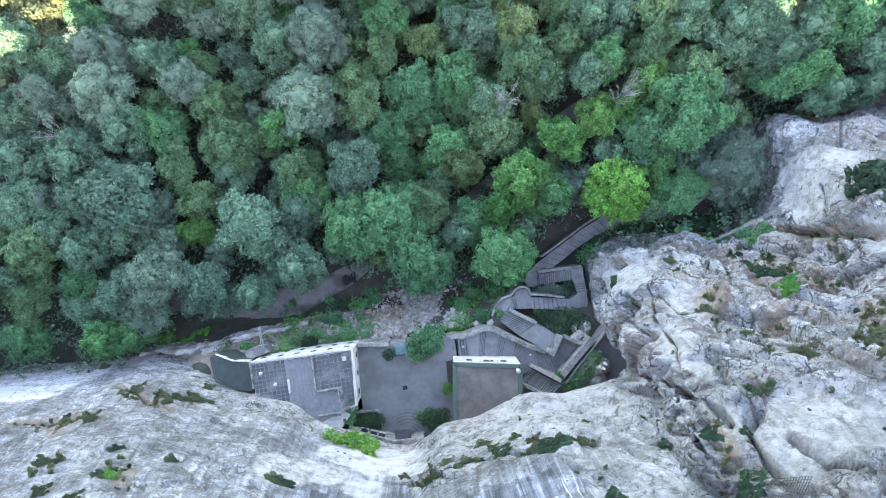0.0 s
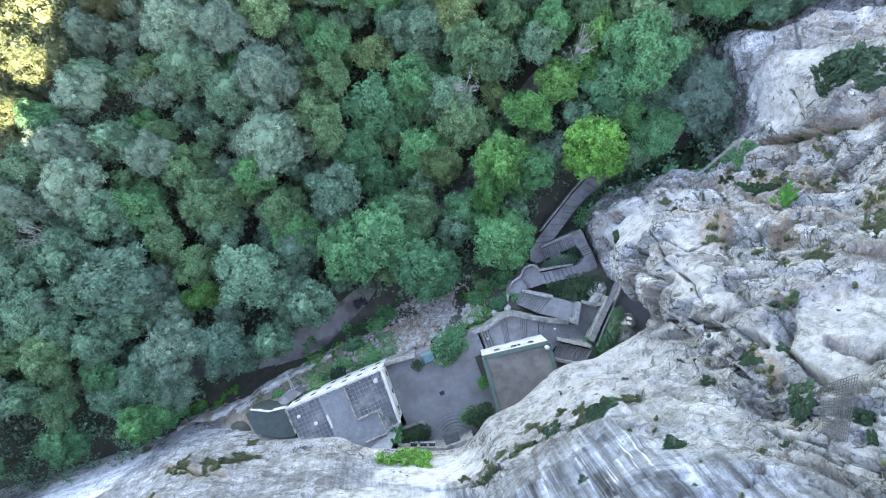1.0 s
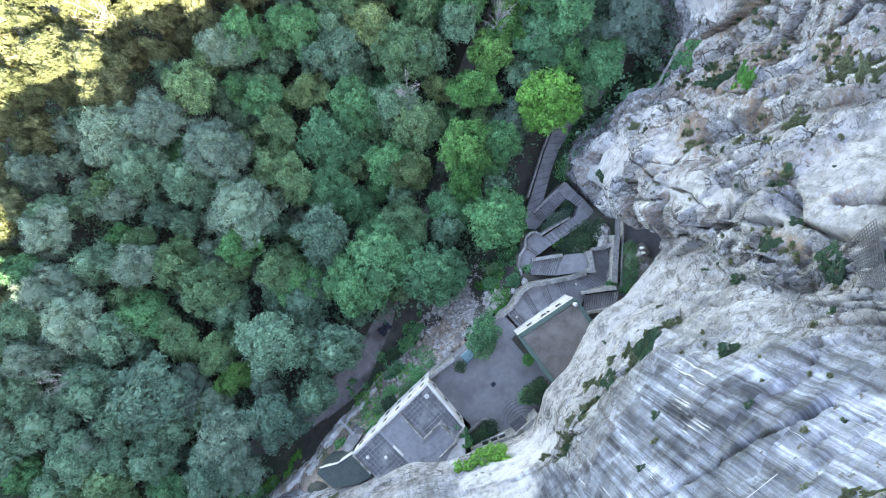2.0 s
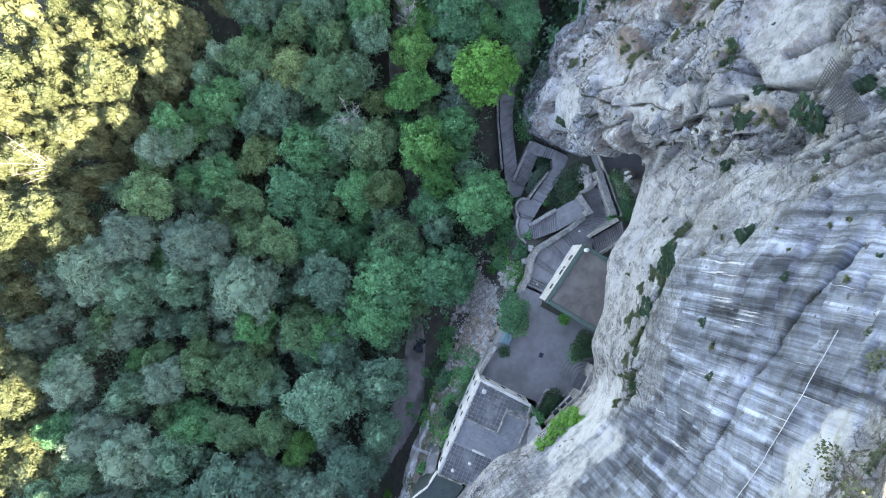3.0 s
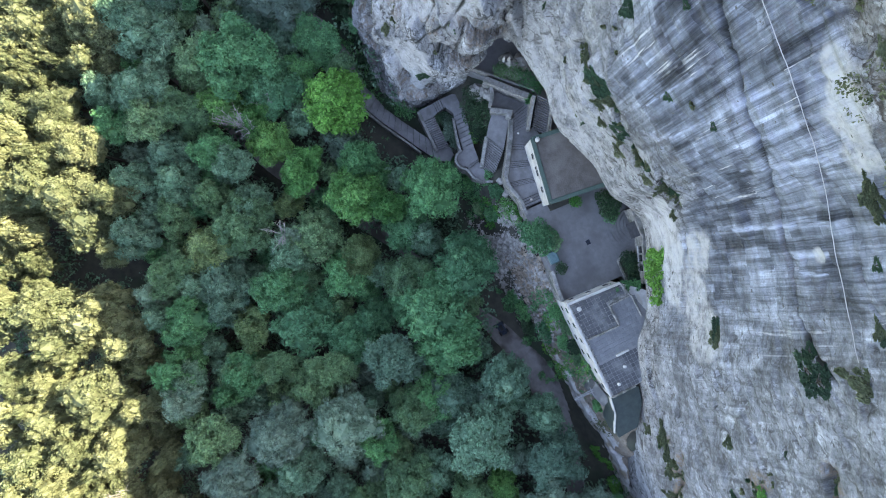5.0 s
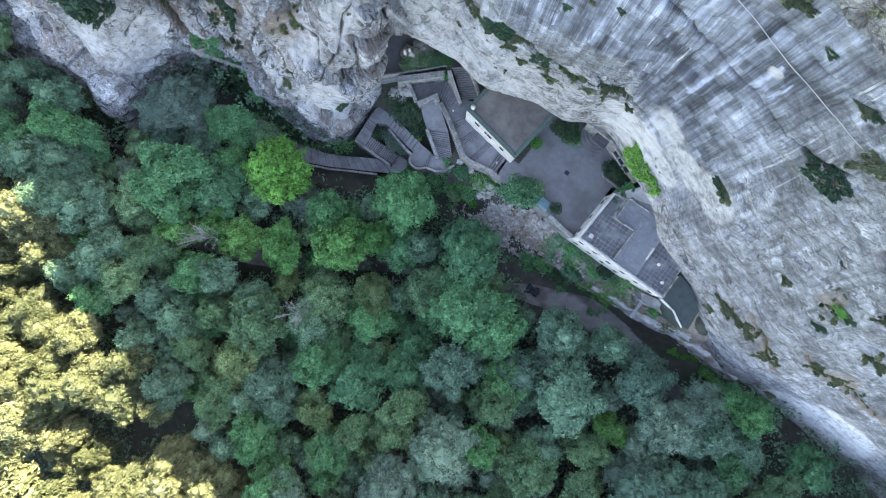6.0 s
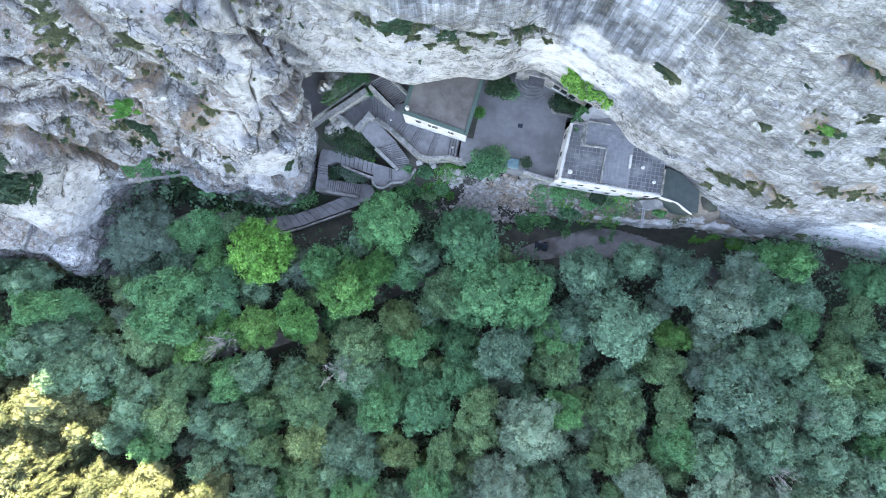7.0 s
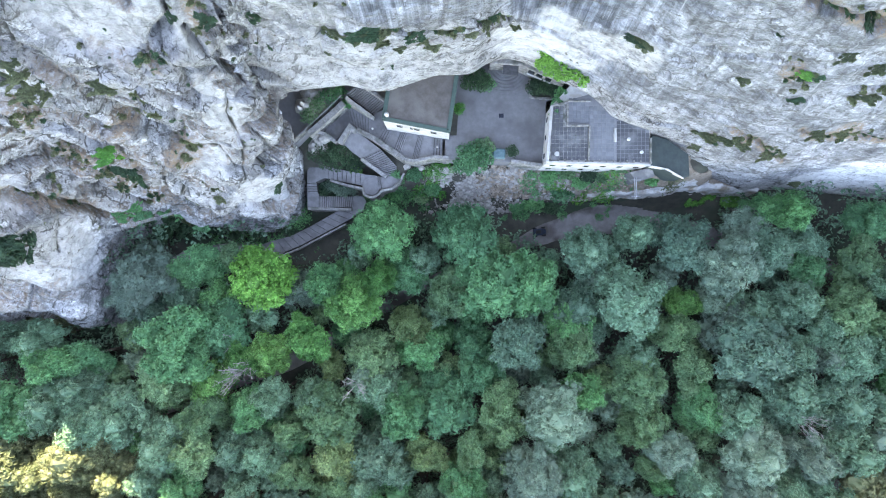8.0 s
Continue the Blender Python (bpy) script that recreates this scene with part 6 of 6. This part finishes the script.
def rock_ledge():
    """A shelf of pale rock and earth under the convent's end, with a rounded front over the path."""
    px = np.linspace(0, 1, 130)
    front_x = np.interp(px, (0, 0.25, 0.6, 1), (20.0, 27.0, 34.85, 43.84))
    front_y = np.interp(px, (0, 0.25, 0.6, 1), (6.9, 7.2, 7.74, 7.74)) + 0.35 * layers(px * 14, px * 0, px * 0, 3, 131)
    v = np.linspace(0, 1, 60)
    fx, vv = np.meshgrid(front_x, v, indexing="ij")
    fy = front_y[:, None] + 0 * vv
    deep = np.interp(front_x, (18, 28, 31, 35, 42), (1.2, 2.2, 6.0, 5.0, 2.0))[:, None]
    # the front rises steeply, then the shelf climbs gently to the wall behind
    up = np.minimum(vv / 0.2, 1.0)
    back = np.maximum(vv - 0.2, 0) / 0.8
    x, y = fx, fy + 0.6 * (1 - np.cos(up * 1.57)) + deep * back
    crown = np.interp(front_x, (18, 24, 34, 42), (-8.6, -7.0, -6.6, -8.0))[:, None]
    z = -14.0 + (14 + crown) * np.sin(up * 1.57) + 1.6 * back
    rough = layers(x / 1.6, y / 1.6, z / 1.2, 4, 133, True)
    z = np.maximum(z, ground_z(x, y) + 0.3 * up) + 0.4 * rough * (0.3 + 0.7 * back)
    z = z - 7.0 * np.exp(-((x - 33.4) ** 2 / 1.8 + (y - 11.2) ** 2 / 1.2) ** 2)
    y = y + 0.25 * layers(x / 1.1, y / 1.1, z / 0.8, 3, 134)
    a = np.arange(x.size).reshape(x.shape)
    q = np.stack([a[:-1, :-1], a[1:, :-1], a[1:, 1:], a[:-1, 1:]], -1).reshape(-1, 4)
    me = mesh_data("rock_ledge", np.stack([x, y, z], -1).reshape(-1, 3), q, M_PALEROCK)
    me.materials.append(M_BROWNSTONE)
    on_top = (back + 0.12 * layers(x / 1.2, y / 1.2, z * 0, 3, 136))[1:, 1:].ravel() > 0.16
    me.polygons.foreach_set("material_index", on_top.astype(np.int32))
    tagged(new("rock_ledge", me), "pale rock shelf with earth along the forest path", "rock", kind="structure")


rock_ledge()


grass_patch(25.5, 33.5, 7.6, 10.5, 700, M_LEAF["scrub"], "dry tufts on the rock shelf beside the convent", 29)

# ---- small things on the terrace ----
edge_wall = thing("terrace_parapet", "low pale parapet wall along the terrace edge", "wall")
parapet(edge_wall, [(8.5, 11.05), (10.6, 10.72), (12.45, 10.5)], 0.42, -4.0, (0.85, 0.9, 0.95))
drain = thing("drain_cover", "small dark square drain grating in the terrace paving", "drain", (7.36, 16.86, 0))
part("frame", prism([(-0.3, -0.26), (0.3, -0.26), (0.3, 0.26), (-0.3, 0.26)], -0.02, 0.012, 0.004), M_NAVY, drain)
for i in range(5):
    part("bar", prism([(-0.24 + i * 0.11, -0.2), (-0.2 + i * 0.11, -0.2), (-0.2 + i * 0.11, 0.2), (-0.24 + i * 0.11, 0.2)], 0, 0.03, 0), M_RUBBER, drain)

steps = thing("grotto_steps", "wide half-round stone steps rising to the grotto door", "steps", (7.93, 23.08, 0))
part("base", prism([(3.9 * math.cos(a), 3.8 * math.sin(a)) for a in np.linspace(math.pi, 2 * math.pi, 25)], -0.1, 0.004, 0), M_PAVING, steps)
for i in range(9):
    r, w = 3.9 - 0.4 * i, 0.35
    arc = np.linspace(math.pi, 2 * math.pi, 21)
    ring = [(r * math.cos(a), r * math.sin(a)) for a in arc] + [((r - w) * math.cos(a), (r - w) * math.sin(a)) for a in arc[::-1]]
    part("step", prism(ring, -0.05, 0.05 + 0.08 * i, 0.015), M_PAVING, steps)


def grotto_front():
    front = thing("grotto_chapel", "pale stone chapel front closing the grotto, with a dark door", "chapel")
    a, b, c = (5.78, 22.9), (9.49, 22.63), (14.85, 20.36)
    for p, q in ((a, b), (b, c)):
        part("wall", strip(p, q, 0.7, -0.5, 3.4, 0.05), M_STONE, front)
    d = (Vector(b) - Vector(a)).normalized()
    n = Vector((d.y, -d.x))
    m = Vector(lerp(a, b, 0.68))
    part("porch_roof", prism([m - d * 0.95 + n * 1.5, m + d * 0.95 + n * 1.5, m + d * 0.95 + n * 0.2, m - d * 0.95 + n * 0.2], 2.7, 2.95, 0.03), M_NET, front, "dark flat porch roof")
    part("door", strip(m - d * 0.8 + n * 0.34, m + d * 0.8 + n * 0.34, 0.12, 1.0, 2.65, 0.01), M_DARKGLASS, front, "dark wooden door")
    d = (Vector(c) - Vector(b)).normalized()
    n = Vector((d.y, -d.x))
    for k in (0.28, 0.46, 0.66):
        m = Vector(lerp(b, c, k))
        part("window_sill", strip(m - d * 0.5 + n * 0.4, m + d * 0.5 + n * 0.4, 0.25, 1.5, 1.62, 0.02), M_WHITE, front)
        part("window_pane", strip(m - d * 0.4 + n * 0.33, m + d * 0.4 + n * 0.33, 0.1, 1.65, 2.9, 0), M_DARKGLASS, front)


grotto_front()

bed = thing("planting_bed", "walled planting bed of dark soil in the terrace corner", "flower bed")
part("soil", prism([(11, 21.51), (11.15, 19.22), (13.58, 19.08), (15.43, 19.36), (15.43, 22.22)], -0.2, 0.3, 0.03), M_GROUND, bed)
for a, b in (((10.93, 21.51), (11.07, 19.08)), ((11.07, 19.08), (13.72, 18.93))):
    part("edging", strip(a, b, 0.25, -0.1, 0.45, 0.03), M_STONE, bed)
bed = thing("planting_bed", "narrow planting bed along the shop wall", "flower bed")
part("soil", prism([(1.14, 18.29), (2, 18.29), (1.71, 14.36), (0.93, 14.36)], -0.2, 0.2, 0.03), M_GROUND, bed)

stack = thing("covered_stack", "stack covered by a blue tarpaulin at the terrace edge", "stack", (7, 12, 0))
bm = prism([(-0.85, -0.6), (0.8, -0.7), (0.85, 0.55), (-0.75, 0.65)], 0, 0.9, 0.14)
part("tarpaulin", bm, M_BLUE, stack)
part("base", prism([(-0.9, -0.7), (0.9, -0.75), (0.9, 0.6), (-0.8, 0.7)], -0.05, 0.12, 0.02), M_STONE, stack)


# small tufts rooted in the ledges and pockets, and scrub along the top
def scrub(name, spots, leaves, label, seed):
    rng = np.random.default_rng(seed)
    c, r = np.array([p for p, _ in spots]), np.array([q for _, q in spots])
    v, q = leaf_cloud(rng, np.concatenate([c, c + rng.normal(size=c.shape) * r[:, None] * 0.6]), np.concatenate([r, r]) * 0.6, len(c) * 90, 0.2)
    tagged(new(name, mesh_data(name, v, q, leaves)), label, "scrub", kind="stuff")


rng_tuft = random.Random(17)
tufts = ([], [], [])
for course in GULLIES[3:] + CRACKS[:1]:
    for (s0, h0), (s1, h1) in zip(course, course[1:]):
        for k in range(9):
            f = rng_tuft.random()
            p, n = on_cliff(s0 + (s1 - s0) * f + rng_tuft.gauss(0, 0.3), h0 + (h1 - h0) * f + rng_tuft.gauss(0, 0.006))
            tufts[rng_tuft.choice((0, 0, 1))].append((p, rng_tuft.uniform(0.25, 0.6)))
for s, h, reach in EARTH:
    for k in range(12):
        p, n = on_cliff(s + rng_tuft.gauss(0, reach * 0.5), h + rng_tuft.gauss(0, reach * 0.4) / 58)
        tufts[rng_tuft.choice((0, 0, 0, 1))].append((p, rng_tuft.uniform(0.2, 0.6)))
while len(tufts[0]) + len(tufts[1]) < 520:
    s, h = rng_tuft.uniform(255, 335), rng_tuft.uniform(0.1, 0.85)
    p, n = on_cliff(s, h)
    if n.z > (0.45 if s < 320 else 0.3) and (s < 345 or h < 0.5):
        tufts[rng_tuft.choice((0, 0, 1))].append((p, rng_tuft.uniform(0.18, 0.45)))
for i in range(150):
    p, n = on_cliff(rng_tuft.uniform(290, 400), rng_tuft.uniform(0.87, 1.06))
    tufts[2].append((p, rng_tuft.uniform(0.4, 1.1)))
scrub("scrub", tufts[0], M_LEAF["scrub"], "dry olive tufts rooted in pockets of the cliff", 1)
scrub("scrub", tufts[1], M_LEAF["dark"], "dark green tufts rooted in cracks of the cliff", 2)
scrub("scrub", tufts[2], M_LEAF["scrub"], "olive-brown scrub along the top of the cliff", 3)


# ---- rock garden with statues under the overhang ----
def statue(at, tall, label):
    """A plain standing figure of stone on a small plinth, as one mesh."""
    bm = bmesh.new()
    rings = ((0.3, 0), (0.3, 0.12), (0.2, 0.14), (0.24, 0.5), (0.17, 0.95), (0.2, 1.25), (0.08, 1.42), (0.12, 1.55), (0.11, 1.66), (0.02, 1.74))
    prev = None
    for r, z in rings:
        ring = [bm.verts.new((r * math.cos(k * 0.628), r * 0.8 * math.sin(k * 0.628), z * tall)) for k in range(10)]
        if prev:
            for k in range(10):
                bm.faces.new((prev[k], prev[(k + 1) % 10], ring[(k + 1) % 10], ring[k]))
        prev = ring
    bm.faces.new(prev)
    ob = part("statue", bm, M_WHITE)
    ob.location = at
    tagged(ob, label, "statue")


def boulder(at, size, seed):
    rng = np.random.default_rng(seed)
    bm = bmesh.new()
    bmesh.ops.create_icosphere(bm, subdivisions=3, radius=1.0)
    for v in bm.verts:
        k = 1 + 0.35 * noise.noise(v.co * 1.6 + Vector((seed, 0, 0))) + 0.12 * noise.noise(v.co * 5)
        v.co = Vector((v.co.x * size[0], v.co.y * size[1], v.co.z * size[2])) * k
    ob = part("boulder", bm, M_STONES)
    ob.location = at
    ob.rotation_euler = (0, 0, rng.random() * 6)
    tagged(ob, "weathered pale limestone boulder", "boulder")


boulder((-17.29, 18.3, -1), (1.6, 1.2, 1.3), 1)
boulder((-16.06, 19.03, -1), (1.4, 1.1, 1.0), 2)
boulder((-16.93, 19.46, -1), (1.1, 1.2, 1.1), 3)
boulder((-16.35, 13.95, -4), (1.2, 0.9, 1.0), 4)
boulder((-17.11, 13.43, -4), (0.9, 0.8, 0.9), 5)
boulder((-15.49, 14.53, -3), (0.9, 0.7, 0.8), 6)
for i, (x, y) in enumerate(((-3, 10.83), (-4.76, 10.98), (0.46, 10.45), (9.19, 10.32))):
    boulder((x, y, float(ground_z(x, y)) + 0.1), (0.55, 0.42, 0.35), 10 + i)
statue((-18.01, 17.72, 0), 0.9, "white statue standing on the rock garden")
statue((-17.63, 18.2, 0.4), 0.8, "white statue beside another on the rock garden")


# ---- dead trees ----
def dead_tree(at, tall, spread_by, seed, label):
    rng = random.Random(seed)
    tree = thing("dead_tree", label, "tree", at)
    bm = bmesh.new()
    limb(bm, (0, 0, -1), (0, 0, tall * 0.6), 0.13, 0.09, 7)
    part("trunk", bm, M_BARK, tree)
    for i in range(11):
        a, z = rng.random() * 6.28, tall * rng.uniform(0.5, 0.75)
        end = Vector((math.cos(a) * spread_by * rng.uniform(0.5, 1), math.sin(a) * spread_by * rng.uniform(0.5, 1), tall * rng.uniform(0.85, 1.05)))
        bm = bmesh.new()
        limb(bm, (0, 0, z), end, 0.045, 0.02, 5)
        for k in range(5):
            p = Vector((0, 0, z)).lerp(end, rng.uniform(0.5, 1))
            limb(bm, p, p + Vector((rng.uniform(-1, 1), rng.uniform(-1, 1), rng.uniform(0.0, 0.7))) * spread_by * 0.32, 0.022, 0.008, 4)
        part("bough", bm, M_DEAD, tree)


for x, y, top, r, seed in ((-11.36, -17.81, 2.5, 2.2, 1), (-26.19, -15.99, 0.5, 2.4, 2), (-27.42, -16.71, 0, 2.0, 3), (-28.06, -12.3, -3, 1.6, 4), (10.5, -55.0, -1.5, 3.4, 5), (47.5, -22.5, 1.0, 2.2, 6)):
    foot = float(ground_z(x, y))
    dead_tree((x, y, foot), top - foot, r, seed, "bleached dead tree with bare forked branches")


# ---- service things below the convent ----
hoist = thing("hoist_beam", "pale steel goods hoist jutting out over the path", "hoist", (24.36, 9.93, 0))
for dx in (-0.14, 0.14):
    part("beam", strip((dx, 0.8), (dx * 0.6, -3.6), 0.1, -0.1, 0.02, 0), M_WIRE, hoist)
for y in (-0.6, -1.2, -3.3):
    part("crossbar", strip((-0.6, y), (0.7, y), 0.09, 0.02, 0.1, 0), M_WIRE, hoist)
part("strut", strip((0, -1.0), (0, 0.6), 0.1, -1.6, -1.5, 0, z2=-0.1), M_WIRE, hoist)
shed = thing("lean_to_shed", "small grey plank shed against the convent wall", "shed", (0, 0, 0))
part("roof", prism([(23.44, 9.65), (26.15, 10.22), (26.87, 9.22), (24.58, 8.5)], -4, 0, 0.02, top=[0.6, 0.8, -0.2, -0.4]), M_DARKTILE, shed, "grey weathered board roof")


def utility_cart():
    """A small dark blue utility vehicle: body, bonnet, seat, wheels."""
    x, y = 13.96, 2.48
    cart = thing("utility_vehicle", "small dark blue utility vehicle parked on the forest path", "vehicle", (x, y, float(ground_z(x, y)) + 0.06))
    cart.rotation_euler = (0, 0, 0.1)
    part("body", prism([(-0.85, -0.5), (0.55, -0.5), (0.55, 0.5), (-0.85, 0.5)], 0.3, 0.75, 0.06), M_NAVY, cart)
    part("bonnet", prism([(0.5, -0.42), (1.0, -0.35), (1.0, 0.35), (0.5, 0.42)], 0.3, 0.85, 0.08), M_NAVY, cart)
    part("seat", prism([(-0.5, -0.25), (0.3, -0.25), (0.3, 0.25), (-0.5, 0.25)], 0.75, 0.95, 0.05), M_RUBBER, cart)
    for wx in (-0.55, 0.7):
        for wy in (-0.55, 0.55):
            bm = bmesh.new()
            bmesh.ops.create_cone(bm, cap_ends=True, segments=16, radius1=0.3, radius2=0.3, depth=0.24, matrix=pose(wx, wy, 0.3, 90))
            wheel = part("wheel", bm, M_RUBBER, cart)


utility_cart()


# ---- rockfall nets ----
def net(name, label, corners, nu, nv, wire, mat, sag=0.0):
    """A wire net stretched between four corners: cables each way."""
    ob = thing(name, label, "net")
    c = [Vector(p) for p in corners]

    def at(u, v):
        p = c[0].lerp(c[1], u).lerp(c[3].lerp(c[2], u), v)
        return p - Vector((0, 0, sag * 4 * u * (1 - u)))

    for n_, other, turn in ((nu, nv, False), (nv, nu, True)):
        for i in range(n_ + 1):
            k = i / n_
            pts = [at(*((j / 6, k) if turn else (k, j / 6))) for j in range(7)]
            part("cable", tube(pts, wire, 4), mat, ob)
    return ob


net("rockfall_net", "pale wire rockfall net stretched across the gully", ((-42.22, 1.6, 2), (-35.41, 4.73, -4), (-34.15, 4.85, -1), (-40.46, 2.08, 5)), 40, 6, 0.02, M_WIRE)
p0, n0 = on_cliff(298.7, 0.729)
p1, n1 = on_cliff(295.0, 0.769)
p2, n2 = on_cliff(304.7, 0.776)
p3, n3 = on_cliff(308.0, 0.724)
net("rockfall_net", "dark steel rockfall net draped over a gully in the cliff", [p + Vector((0, -0.8, 1.0)) for p in (p0, p1, p2, p3)], 12, 18, 0.03, M_NET)

# a steel safety line fixed along the upper wall
rope = thing("safety_cable", "pale steel cable fixed along the upper cliff", "cable")
LINE = ((330.3, 0.83), (332.3, 0.83), (334.8, 0.827), (337.5, 0.833), (340.6, 0.818), (343.8, 0.778), (347.1, 0.739), (350.9, 0.726), (354.7, 0.714), (358.7, 0.69), (363.0, 0.69))
points = []
for (s0, h0), (s1, h1) in zip(LINE, LINE[1:]):
    for k in np.linspace(0, 1, 9)[:-1]:
        p, n = on_cliff(s0 + (s1 - s0) * k, h0 + (h1 - h0) * k)
        points.append(p + n * 0.06)
points = [sum(points[max(0, i - 5):i + 6], Vector()) / len(points[max(0, i - 5):i + 6]) + Vector((0, -0.15, 0.1)) for i in range(len(points))]
part("cable", tube(points, 0.028), M_CABLE, rope)

# ---- small lamps along the upper stairs ----
def path_lamp(at):
    lamp = thing("path_lamp", "low dark post with a small white globe beside the stairs", "lamp", at, group="stair lamps")
    bm = bmesh.new()
    limb(bm, (0, 0, -0.05), (0, 0, 0.7), 0.07, 0.06, 8)
    part("post", bm, M_NAVY, lamp)
    bm = bmesh.new()
    bmesh.ops.create_uvsphere(bm, u_segments=10, v_segments=7, radius=0.15, matrix=pose(0, 0, 0.8))
    part("globe", bm, M_WHITE, lamp, "white glass globe")


path_lamp((-9.01, 15.34, -1.4))
path_lamp((-0.71, 12.79, -0.02))
path_lamp((11, 19.79, 0))
